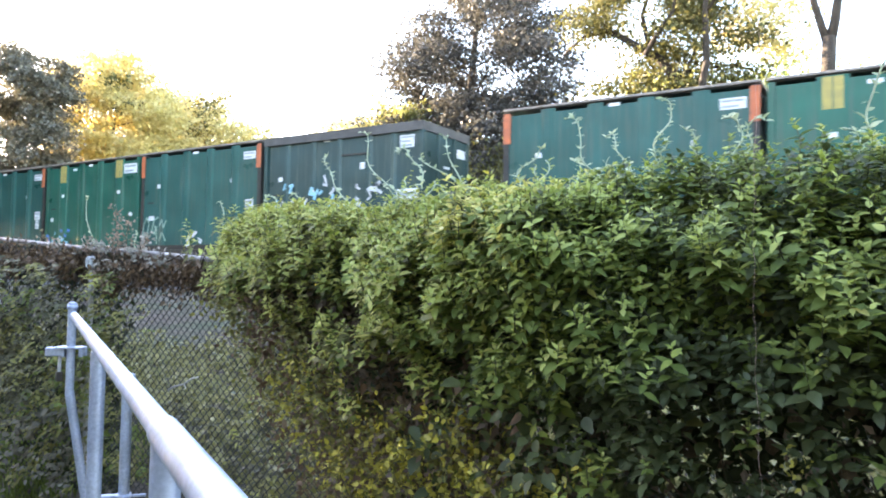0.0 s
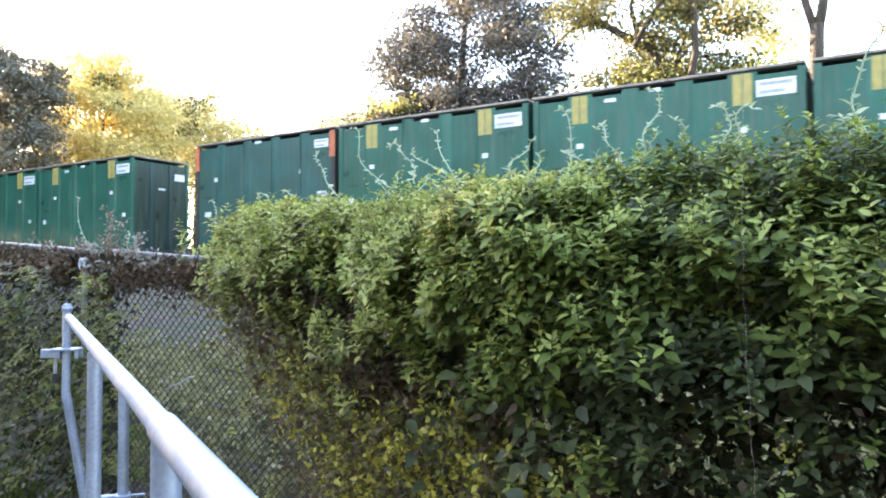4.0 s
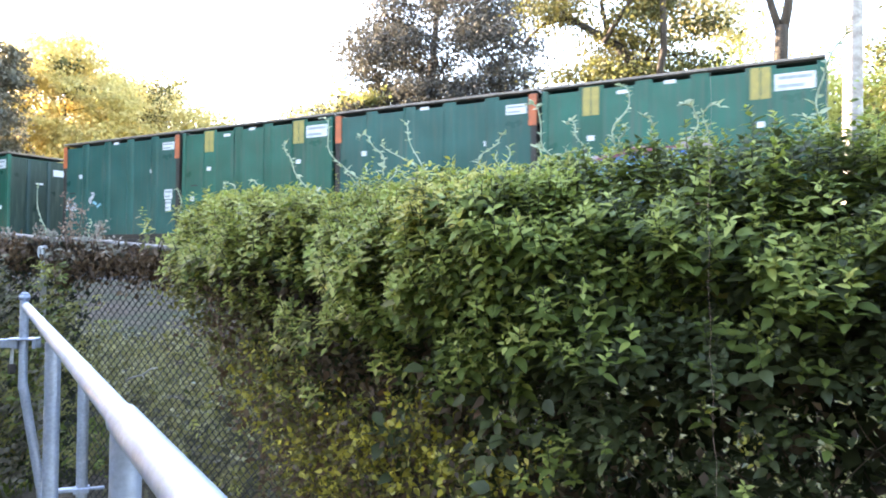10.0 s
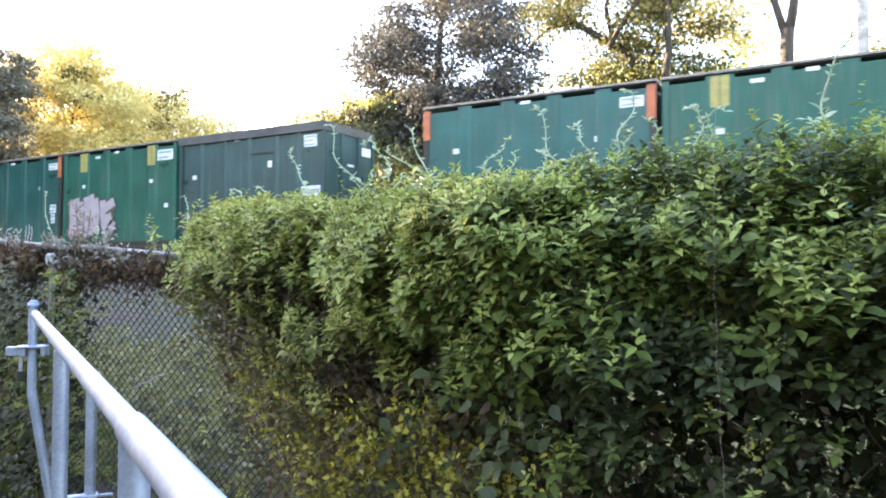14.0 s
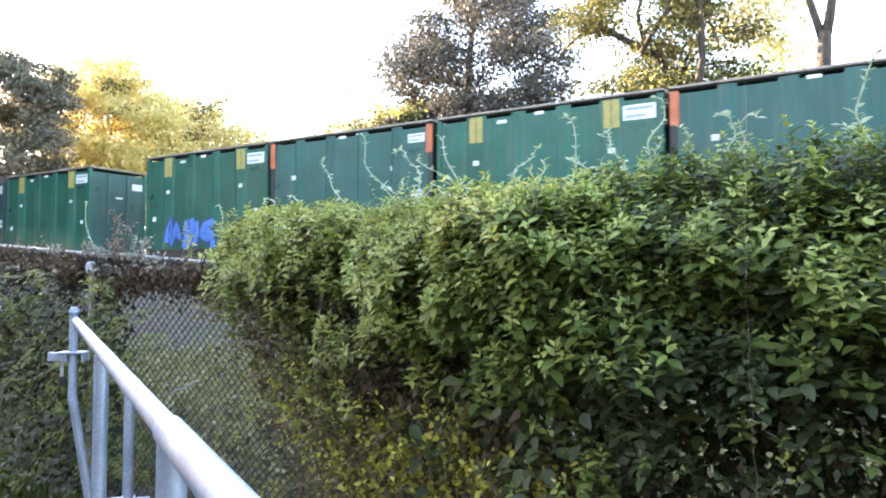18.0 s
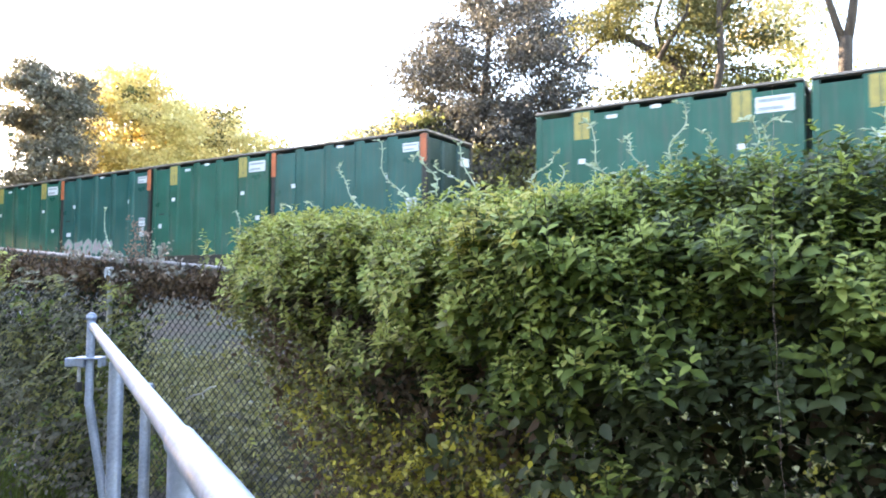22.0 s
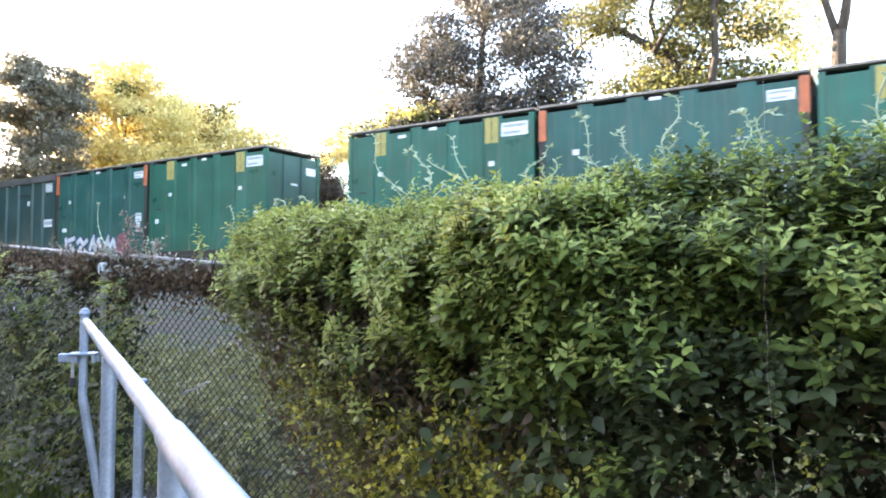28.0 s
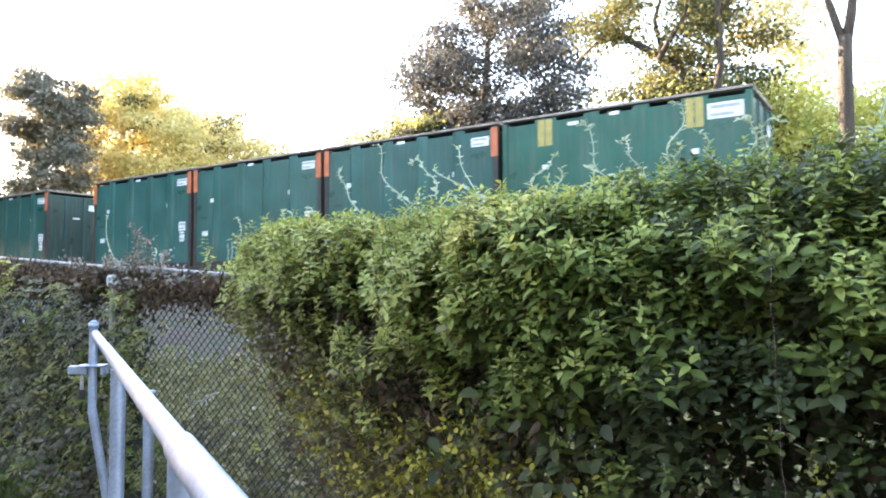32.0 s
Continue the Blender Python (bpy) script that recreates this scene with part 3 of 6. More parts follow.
def make_hedge():
    h = empty("vine_hedge", "dense green vine hedge with leafy shoots grown over the fence", "hedge")
    sets = [
        shoots(900, -1.25, -0.35, 0.54, 0.84, 5, 0.035, 170, 0.060),
        shoots(1600, -0.90, 0.75, 0.46, 0.86, 5, 0.038, 230, 0.052),
        shoots(1300, -0.85, 0.75, 0.76, 1.0, 5, 0.037, 260, 0.075),
        shoots(2300, -2.0, -0.50, 0.46, 0.88, 5, 0.033, 270, 0.055, 0.95, 0.5),
        shoots(1300, -2.2, -0.80, 0.76, 1.0, 5, 0.036, 260, 0.065, 0.95, 0.5),
        shoots(2100, -3.45, -1.75, 0.50, 1.0, 4, 0.041, 300, 0.060, 0.95, 0.42),
        shoots(430, -1.7, 0.75, 0.46, 0.66, 5, 0.031, 110, 0.045),
        shoots(420, 0.75, 4.0, 0.45, 1.0, 5, 0.055, 120, 0.08),
    ]
    arrays = [np.concatenate([s[i] for s in sets]) for i in range(6)]
    base, way, face, size, rank, vigour = arrays
    pick = RNG.uniform(0, 1, len(base))
    # height and hollow terms put light from above and shade into the leaf tone
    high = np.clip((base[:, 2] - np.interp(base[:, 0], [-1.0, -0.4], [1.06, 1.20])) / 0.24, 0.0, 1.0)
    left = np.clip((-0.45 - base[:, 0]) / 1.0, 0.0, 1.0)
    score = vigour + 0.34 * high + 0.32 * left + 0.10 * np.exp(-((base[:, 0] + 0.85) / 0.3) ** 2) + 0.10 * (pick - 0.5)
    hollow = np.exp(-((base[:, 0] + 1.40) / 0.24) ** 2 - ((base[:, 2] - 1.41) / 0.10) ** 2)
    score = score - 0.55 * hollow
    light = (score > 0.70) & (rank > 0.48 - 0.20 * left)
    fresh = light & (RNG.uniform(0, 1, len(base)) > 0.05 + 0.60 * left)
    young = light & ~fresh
    # a patch of sun on the ridge, put in as golden leaves
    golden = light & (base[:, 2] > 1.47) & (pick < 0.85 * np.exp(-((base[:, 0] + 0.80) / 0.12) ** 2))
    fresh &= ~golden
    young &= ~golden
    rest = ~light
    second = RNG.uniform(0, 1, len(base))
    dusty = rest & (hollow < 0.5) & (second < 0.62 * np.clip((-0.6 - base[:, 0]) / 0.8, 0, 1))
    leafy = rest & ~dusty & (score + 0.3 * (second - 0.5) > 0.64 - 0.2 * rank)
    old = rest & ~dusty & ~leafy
    for nm, sel, m, w in (("mature_leaves", old, L_OLD, 1.10), ("green_leaves", leafy, L_LEAFY, 1.06), ("young_leaves", young, L_YOUNG, 0.88), ("fresh_leaves", fresh, L_FRESH, 0.92), ("dusty_leaves", dusty, L_DUSTY, 1.05), ("golden_leaves", golden, L_SUN_PATCH, 0.95)):
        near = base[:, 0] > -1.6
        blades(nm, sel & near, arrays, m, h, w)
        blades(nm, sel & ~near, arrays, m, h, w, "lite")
    runs = []
    for s in sets[:7]:
        foot, top = s[6]
        runs += [([Vector(a), Vector(b)], 0.0013, 0.0007) for a, b in zip(foot[::2], top[::2])]
    tubes("stem_mass", runs, M_TWIG, h, "", 4)["kind"] = "stuff"
    # broad mature leaves under the shoots
    n = 8500
    x = RNG.uniform(-3.2, 0.9, n)
    p, nn = hedge_surface(x, RNG.uniform(0.40, 1.0, n))
    z = p[:, 2]
    keep = (x > edge_x(z)) & (RNG.uniform(0, 1, n) < np.clip((z - thin_z(x) + 0.16) / 0.22, np.interp(x, [-0.7, -0.4], [0.03, 0.22]), 1.0) * np.interp(x, [-0.8, -0.5], [0.6, 1.0]) * (1 - 0.9 * bare(p)))
    p, nn, x = p[keep], nn[keep], x[keep]
    n = len(x)
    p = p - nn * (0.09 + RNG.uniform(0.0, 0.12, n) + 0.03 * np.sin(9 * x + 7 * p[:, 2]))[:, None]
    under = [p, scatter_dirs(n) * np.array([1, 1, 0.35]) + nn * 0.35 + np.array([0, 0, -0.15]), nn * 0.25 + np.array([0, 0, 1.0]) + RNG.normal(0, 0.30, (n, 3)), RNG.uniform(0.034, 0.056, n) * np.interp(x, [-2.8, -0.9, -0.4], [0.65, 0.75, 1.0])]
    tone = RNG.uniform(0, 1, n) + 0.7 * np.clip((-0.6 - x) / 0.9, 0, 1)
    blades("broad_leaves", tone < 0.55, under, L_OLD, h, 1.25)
    # set-back leaves whose dark colour carries the shade under the shoots
    blades("broad_dark_leaves", (tone >= 0.55) & (tone < 0.85), under, L_SHADED, h, 1.25)
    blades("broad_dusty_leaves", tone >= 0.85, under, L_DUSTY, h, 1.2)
    # closed ridge
    n = 7600
    x = np.concatenate([RNG.uniform(-2.6, 1.2, 3600), RNG.uniform(-0.95, 0.6, n - 3600)])
    p, nn = hedge_surface(x, RNG.uniform(0.74, 1.0, n))
    p = p - nn * RNG.uniform(0.0, 0.16, n)[:, None]
    ridge = [p, scatter_dirs(n) * np.array([1, 1, 0.5]), scatter_dirs(n) * 0.5 + np.array([0, -0.5, 0.9]), RNG.uniform(0.032, 0.052, n) * np.interp(x, [-2.6, -0.6], [0.7, 1.0])]
    tone = x + RNG.normal(0, 0.5, n)
    # more fresh leaves to the right put the ridge's light into colour
    some = RNG.uniform(0, 1, n) < np.interp(x, [-0.7, -0.3], [0.22, 0.50])
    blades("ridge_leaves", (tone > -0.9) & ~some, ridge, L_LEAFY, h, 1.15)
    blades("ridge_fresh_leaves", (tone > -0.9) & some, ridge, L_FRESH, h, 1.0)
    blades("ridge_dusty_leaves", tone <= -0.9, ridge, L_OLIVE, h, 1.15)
    # tufts of young upright shoots that make the ridge peaked
    rows = []
    for tx, ty, tz, count in RIDGE_TUFTS:
        for i in range(count):
            f = abs(RNG.normal(0, 0.5))
            off = RNG.normal(0, 1, 3) * np.array([0.012 + 0.042 * f, 0.03, 0])
            high = 0.16 * math.exp(-f * f * 1.6) * RNG.uniform(0.6, 1.05)
            a = np.array([tx, ty, tz - 0.17]) + off
            d = np.array([off[0] * 1.6, -0.02, high]) + RNG.normal(0, 0.012, 3)
            for j in range(9):
                g = (j + 0.5) / 9
                ang = 1.57 * (j % 2) + RNG.normal(0, 0.4)
                for sign in (1, -1):
                    rows.append(np.concatenate([a + d * g + RNG.normal(0, 0.003, 3), sign * np.array([math.cos(ang), math.sin(ang), 0]) + np.array([0, -0.1, 0.45 * g]), np.array([0, -0.25, 1.0]) + RNG.normal(0, 0.3, 3), [RNG.uniform(0.018, 0.030) * (1.15 - 0.6 * g)]]))
    rows = np.array(rows)
    tuft = [rows[:, 0:3], rows[:, 3:6], rows[:, 6:9], rows[:, 9]]
    k = RNG.uniform(0, 1, len(rows)) - 0.25 * (rows[:, 0] < -0.75)
    blades("tuft_leaves", k > 0.52, tuft, L_FRESH, h, 0.95)
    blades("tuft_green_leaves", (k > 0.22) & (k <= 0.52), tuft, L_LEAFY, h, 0.95)
    blades("tuft_young_leaves", k <= 0.22, tuft, L_YOUNG, h, 0.95)
    # leaves inside, the hedge's inner shade put into brown and dark green
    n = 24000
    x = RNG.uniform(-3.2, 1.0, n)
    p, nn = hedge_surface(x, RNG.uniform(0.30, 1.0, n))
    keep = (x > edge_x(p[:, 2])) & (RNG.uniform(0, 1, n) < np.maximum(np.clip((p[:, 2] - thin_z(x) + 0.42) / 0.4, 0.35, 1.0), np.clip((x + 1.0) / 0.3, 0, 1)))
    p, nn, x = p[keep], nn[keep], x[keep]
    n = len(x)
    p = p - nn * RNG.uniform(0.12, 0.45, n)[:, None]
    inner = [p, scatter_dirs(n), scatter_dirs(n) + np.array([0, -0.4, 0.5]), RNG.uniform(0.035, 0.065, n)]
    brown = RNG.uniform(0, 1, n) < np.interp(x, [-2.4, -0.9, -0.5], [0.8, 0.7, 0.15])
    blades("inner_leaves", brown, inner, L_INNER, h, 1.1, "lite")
    blades("inner_green_leaves", ~brown, inner, L_SHADED, h, 1.1, "lite")
    n = 2600
    x = RNG.uniform(-2.3, -0.65, n)
    z = RNG.uniform(0.3, 1.2, n)
    c = np.stack([x, face_y(x, z) + RNG.uniform(-0.02, 0.3, n), z], -1)
    leaf_mesh("withered_leaves", c, scatter_dirs(n) + np.array([0, 0, -0.6]), scatter_dirs(n), RNG.uniform(0.02, 0.042, n), L_DEAD, h)["kind"] = "stuff"
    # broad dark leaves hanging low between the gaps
    # brown and dark leaves in the face's hollows, the hollow shade in their colour
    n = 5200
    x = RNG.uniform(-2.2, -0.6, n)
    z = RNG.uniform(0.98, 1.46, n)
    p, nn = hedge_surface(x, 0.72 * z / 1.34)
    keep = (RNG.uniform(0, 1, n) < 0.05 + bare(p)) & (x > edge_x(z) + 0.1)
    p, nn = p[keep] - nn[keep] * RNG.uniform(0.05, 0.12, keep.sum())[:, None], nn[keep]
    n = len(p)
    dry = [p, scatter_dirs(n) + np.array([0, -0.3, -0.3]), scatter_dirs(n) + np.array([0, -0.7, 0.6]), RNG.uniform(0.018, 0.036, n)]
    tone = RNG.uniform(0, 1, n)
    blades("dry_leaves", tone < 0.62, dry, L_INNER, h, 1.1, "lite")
    blades("dry_dark_leaves", (tone >= 0.62) & (tone < 0.85), dry, L_SHADED, h, 1.1, "lite")
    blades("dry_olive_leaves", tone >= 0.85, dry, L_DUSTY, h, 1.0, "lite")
    n = 130
    x = RNG.choice([-1.05, -0.80, -0.72, -0.62], n) + RNG.normal(0, 0.06, n)
    z = 1.00 + 0.10 * np.sin(13 * x) + RNG.normal(0, 0.09, n)
    c = np.stack([x, face_y(x, z) - 0.02 + RNG.normal(0, 0.04, n), z], -1)
    low = [c, scatter_dirs(n) * np.array([1, 1, 0.5]) + np.array([0, -0.4, -0.3]), scatter_dirs(n) * 0.5 + np.array([0, -0.5, 0.9]), RNG.uniform(0.030, 0.056, n)]
    blades("low_leaves", x > -1.1, low, L_OLD, h, 1.25)
    blades("low_dark_leaves", x <= -1.1, low, L_SHADED, h, 1.25)
    # sunlight through low gaps, drawn as yellow leaf tufts: x, z, width, height, leaves
    tufts = [(-1.56, 0.92, 0.05, 0.06, 80), (-1.50, 0.84, 0.05, 0.06, 110), (-1.60, 0.74, 0.06, 0.06, 110), (-1.53, 0.70, 0.05, 0.05, 90), (-1.42, 0.73, 0.03, 0.04, 40), (-0.92, 1.03, 0.022, 0.022, 60), (-0.90, 1.00, 0.018, 0.018, 40), (-0.86, 0.90, 0.022, 0.03, 60), (-1.25, 0.97, 0.02, 0.02, 24),
             (-1.03, 1.05, 0.015, 0.015, 14), (-0.53, 1.00, 0.02, 0.012, 12), (-0.15, 1.08, 0.018, 0.016, 22), (-0.78, 0.98, 0.03, 0.03, 26), (-1.15, 0.86, 0.04, 0.05, 40), (-1.05, 0.80, 0.05, 0.04, 50),
             (-1.22, 0.92, 0.05, 0.06, 110), (-1.12, 0.90, 0.06, 0.05, 130), (-1.02, 0.93, 0.05, 0.05, 110), (-0.92, 0.92, 0.05, 0.05, 110), (-0.80, 0.93, 0.05, 0.04, 100), (-0.67, 0.94, 0.05, 0.04, 100), (-0.58, 0.90, 0.04, 0.04, 60), (-0.88, 1.035, 0.016, 0.020, 60), (-1.30, 0.84, 0.06, 0.06, 110)]
    c = np.concatenate([np.stack([x + RNG.normal(0, w, k), face_y(np.full(k, x), z) - 0.03 + RNG.normal(0.0, 0.02, k), z + RNG.normal(0, t, k)], -1) for x, z, w, t, k in [(x, z, w, t, k * 4 // 3) for x, z, w, t, k in tufts]])
    k = len(c)
    gold = [c, scatter_dirs(k) + np.array([0, 0, -0.3]), scatter_dirs(k) + np.array([0, -0.6, 0.4]), RNG.uniform(0.012, 0.027, k) * np.interp(c[:, 0], [-0.7, -0.4], [1.0, 0.6])]
    bright = RNG.uniform(0, 1, k) + 0.35 * np.sin(23 * c[:, 0]) * np.sin(29 * c[:, 2])
    blades("yellowed_leaves", bright < 0.12, gold, L_BACKLIT, h, 1.2)
    blades("yellow_olive_leaves", (bright >= 0.12) & (bright < 0.45), gold, L_OCHRE, h, 1.2)
    blades("yellow_green_leaves", (bright >= 0.45) & (bright < 0.85), gold, L_OLIVE, h, 1.2)
    blades("yellow_dead_leaves", bright >= 0.85, gold, L_INNER, h, 1.2)
    # sparse olive leaves where the hedge thins out over the mesh, and its ragged foot
    n = 7000
    z = RNG.uniform(0.02, 1.32, n)
    x = edge_x(z) + RNG.normal(0.10, 0.24, n)
    y = np.minimum(face_y(x, z), 2.58) + RNG.normal(0, 0.03, n)
    p = np.stack([x, y, z], -1)
    tone = RNG.uniform(0, 1, n) + 0.45 * np.sin(7 * x + 3) * np.sin(9 * z) + 0.25 * np.sin(17 * x + 11 * z)
    low = np.clip((0.85 - z) / 0.5, 0, 1)
    margin = [p, scatter_dirs(n) + np.array([0, -0.2, -0.2]), scatter_dirs(n) + np.array([0, -0.9, 0.5]), RNG.uniform(0.014, 0.030, n)]
    ochre = (tone > 0.78) & (z < 1.15) & (x > -2.0)
    blades("margin_ochre_leaves", ochre, margin, L_OCHRE, h, 1.1, "lite")
    blades("margin_leaves", (tone > 0.60 + 0.15 * low) & ~ochre, margin, L_OLIVE, h, 1.1, "lite")
    blades("margin_green_leaves", (tone > 0.25 + 0.2 * low) & (tone <= 0.60 + 0.15 * low), margin, L_DUSTY, h, 1.1, "lite")
    blades("margin_dead_leaves", tone <= 0.05 + 0.3 * low, margin, L_DEAD, h, 1.1, "lite")
    n = 3600
    x = RNG.uniform(-1.6, 0.6, n)
    z = RNG.uniform(0.35, 1, n) * np.interp(x, [-1.5, -0.6, 0.0], [0.95, 1.12, 1.16])
    y = face_y(x, z) + RNG.normal(0.06, 0.05, n)
    p = np.stack([x, y, z], -1)
    tone = RNG.uniform(0, 1, n) + 0.45 * np.sin(6 * x + 1) * np.sin(11 * z + 2 * x) + 0.3 * np.sin(21 * x + 3) * np.sin(19 * z)
    foot = [p, scatter_dirs(n) + np.array([0, -0.2, -0.3]), scatter_dirs(n) + np.array([0, -0.9, 0.5]), RNG.uniform(0.014, 0.032, n)]
    near = x > -0.75
    blades("foot_leaves", (tone > 0.80) & ~near, foot, L_LEAFY, h, 1.2, "lite")
    blades("foot_green_leaves", (tone > 0.62) & near, foot, L_OLD, h, 1.2, "lite")
    blades("foot_dusty_leaves", ~near & (tone > 0.55) & (tone <= 0.80), foot, L_DUSTY, h, 1.2, "lite")
    blades("foot_dead_leaves", (tone <= 0.32) & (tone > 0.05), foot, L_INNER, h, 1.1, "lite")
    blades("foot_olive_leaves", ~near & (tone <= -0.12), foot, L_OLIVE, h, 1.1, "lite")
    # the hedge's back, lying over the fence
    n = 15000
    x = RNG.uniform(-3.3, 3.0, n)
    front = np.interp(x, FACE_X, FACE_Y) + np.interp(x, [-3.4, -2.6, -1.5, 0.0], [0.12, 0.34, 0.48, 0.50])
    f = RNG.uniform(0, 1, n)
    y = front + (2.95 - front) * f
    z = np.interp(x, [-3.4, -1.2, 0.3], [1.50, 1.47, 1.40]) + 0.05 * np.sin(5 * x + 3 * y) + RNG.normal(0, 0.05, n) - 1.1 * np.clip(f - 0.82, 0, 1) / 0.18 * RNG.uniform(0, 1, n)
    back = [np.stack([x, y, z], -1), scatter_dirs(n), scatter_dirs(n) + np.array([0, 0, 1.2]), RNG.uniform(0.035, 0.065, n)]
    blades("back_leaves", f > 0.35, back, L_OLD, h, 1.0, "lite")
    blades("back_young_leaves", f <= 0.35, back, L_FRESH, h, 1.0, "lite")
    # light through gaps low in the hedge, drawn as pale leaf specks
    n = 150
    x = RNG.choice([-0.92, -0.72, -0.55, -0.49, -0.36, -0.2, -0.05], n) + RNG.normal(0, 0.05, n)
    z = 1.03 + 0.06 * np.sin(9 * x) + RNG.normal(0, 0.06, n)
    y = face_y(x, z) + RNG.normal(0.0, 0.03, n)
    leaf_mesh("pale_dead_leaves", np.stack([x, y, z], -1), scatter_dirs(n), scatter_dirs(n) + np.array([0, -0.8, 0.5]), RNG.uniform(0.004, 0.008, n), L_ASH, h, "lite")["kind"] = "stuff"
    # woody stems
    runs = []
    rnd = random.Random(3)
    for i in range(230):
        x = rnd.uniform(-2.0, 0.5)
        z = rnd.uniform(0.1, 0.8)
        back_off = rnd.uniform(0.03, 0.30)
        pts = []
        dx = rnd.uniform(-0.10, 0.06)
        for k in range(7):
            pts.append((x, float(face_y(x, z)) + back_off + rnd.uniform(-0.02, 0.02), min(z, 1.5)))
            x += dx + rnd.uniform(-0.04, 0.04)
            z += rnd.uniform(0.06, 0.14)
        runs.append((pts, rnd.uniform(0.0015, 0.0034), 0.0010))
    tubes("stem_tangle", runs, M_STEM, h, "", 5)["kind"] = "stuff"


make_hedge()

# shoots that stand up out of the hedge: foot x, y, z, tip x, z
SPRIGS = [
    (-1.57, 2.20, 1.72, -1.70, 1.94), (-1.43, 2.15, 1.72, -1.51, 1.87), (-1.46, 2.20, 1.64, -1.59, 1.73), (-1.14, 2.05, 1.64, -1.27, 1.86),
    (-1.15, 2.10, 1.68, -1.37, 1.80), (-0.99, 2.00, 1.66, -0.92, 1.80), (-0.93, 2.00, 1.60, -0.79, 1.74), (-0.82, 1.95, 1.62, -0.70, 1.71),
    (-0.65, 1.92, 1.66, -0.74, 1.84), (-0.59, 1.92, 1.66, -0.67, 1.81), (-0.55, 1.90, 1.68, -0.49, 1.87), (-0.54, 1.90, 1.66, -0.50, 1.75),
    (-0.41, 1.88, 1.64, -0.42, 1.75), (-0.34, 1.86, 1.64, -0.31, 1.79), (-0.27, 1.85, 1.66, -0.28, 1.79), (-0.11, 1.82, 1.66, -0.06, 1.74),
    (-0.02, 1.80, 1.68, 0.01, 1.90),
]
SPRIGS_LEFT = [(-1.89, 2.30, 1.66, -2.03, 1.87), (-2.23, 2.45, 1.60, -2.31, 1.77), (-2.46, 2.50, 1.60, -2.59, 1.79), (-3.07, 2.75, 1.62, -3.21, 1.80), (-4.05, 2.66, 1.50, -4.35, 1.86), (-3.9, 2.66, 1.48, -3.75, 1.62)]


def make_sprigs():
    rnd = random.Random(11)
    more = []
    for i in range(30):
        x = -2.9 + 3.0 * (i + rnd.random()) / 30
        y = float(np.interp(x, FACE_X, FACE_Y)) + 0.42 * rnd.uniform(0.3, 1.0)
        z = 1.54
        more.append((x, y, z, x + rnd.uniform(-0.09, 0.05), z + rnd.uniform(0.07, 0.17)))
    for no, (fx, fy, fz, tx, tz) in enumerate(SPRIGS + SPRIGS_LEFT + more):
        tall = no < len(SPRIGS) + len(SPRIGS_LEFT)
        s = empty("vine_shoot", "pale green climbing shoot curling up out of the hedge", "vine shoot", "shoots above the hedge")
        a, b = Vector((fx, fy, fz)), Vector((tx, fy + rnd.uniform(-0.05, 0.05), tz))
        run = b - a
        bend = run.cross(Vector((0, 1, 0))) * rnd.uniform(-0.22, 0.22)
        wave, ph = rnd.uniform(0.004, 0.010), rnd.uniform(0, 6)
        pts = []
        for i in range(13):
            t = i / 12
            pts.append(a + run * t + bend * math.sin(math.pi * t) + Vector((wave * math.sin(11 * t + ph), wave * math.cos(8 * t + ph), 0)))
        # the tip curls over into a hook
        d = (pts[-1] - pts[-2]).normalized()
        turn = rnd.choice((-1, -1, 1))
        ang, p = 0.0, pts[-1].copy()
        for k in range(rnd.randint(3, 5)):
            ang += turn * rnd.uniform(0.2, 0.55)
            p = p + Matrix.Rotation(ang, 3, "Y") @ d * 0.0085
            pts.append(p.copy())
        tubes("stem", [(pts, 0.0030, 0.0017)], M_SPRIG, s, "", 6)
        base, way, size = [], [], []
        for i, q in enumerate(pts[1:]):
            f = i / (len(pts) - 2)
            for sign in (1, -1):
                if rnd.random() < 0.72:
                    base.append(q)
                    way.append(Vector((sign * rnd.uniform(0.4, 1), rnd.uniform(-0.7, 0.4), rnd.uniform(-0.1, 0.9))))
                    size.append(rnd.uniform(0.011, 0.023) * (1.7 - 1.0 * f if i < 6 else 1.0))
        n = len(base)
        leaf_mesh("leaves", np.array(base), np.array(way), np.tile([0, -0.5, 1.0], (n, 1)) + RNG.normal(0, 0.4, (n, 3)), np.array(size), L_PALE if tall else L_FRESH, s)


make_sprigs()


def spray(name, feet, per, reach, size, material, parent, width=1.1):
    """Drooping leafy sprays: each a run of leaves along a short arching twig."""
    feet = np.asarray(feet)
    n = len(feet)
    d = unit(RNG.normal(0, 1, (n, 3)) * np.array([1, 0.35, 0.6]) + np.array([0, -0.5, 0.1]))
    base, way, face, sz = [], [], [], []
    for j in range(per):
        f = (j + 0.5) / per
        at = feet + d * reach * f + np.array([0, 0, -0.5 * reach]) * f * f
        side = unit(np.cross(d, np.array([0, -0.4, 1.0]))) * (1 if j % 2 else -1)
        base.append(at)
        way.append(side + d * 0.6 + np.array([0, 0, -0.35]) + RNG.normal(0, 0.25, (n, 3)))
        face.append(np.array([0, -0.55, 0.9]) + RNG.normal(0, 0.3, (n, 3)))
        sz.append(RNG.uniform(*size, n) * (1.1 - 0.45 * f))
    ob = leaf_mesh(name, np.concatenate(base), np.concatenate(way), np.concatenate(face), np.concatenate(sz), material, parent, False, width)
    ob["kind"] = "stuff"
    return ob


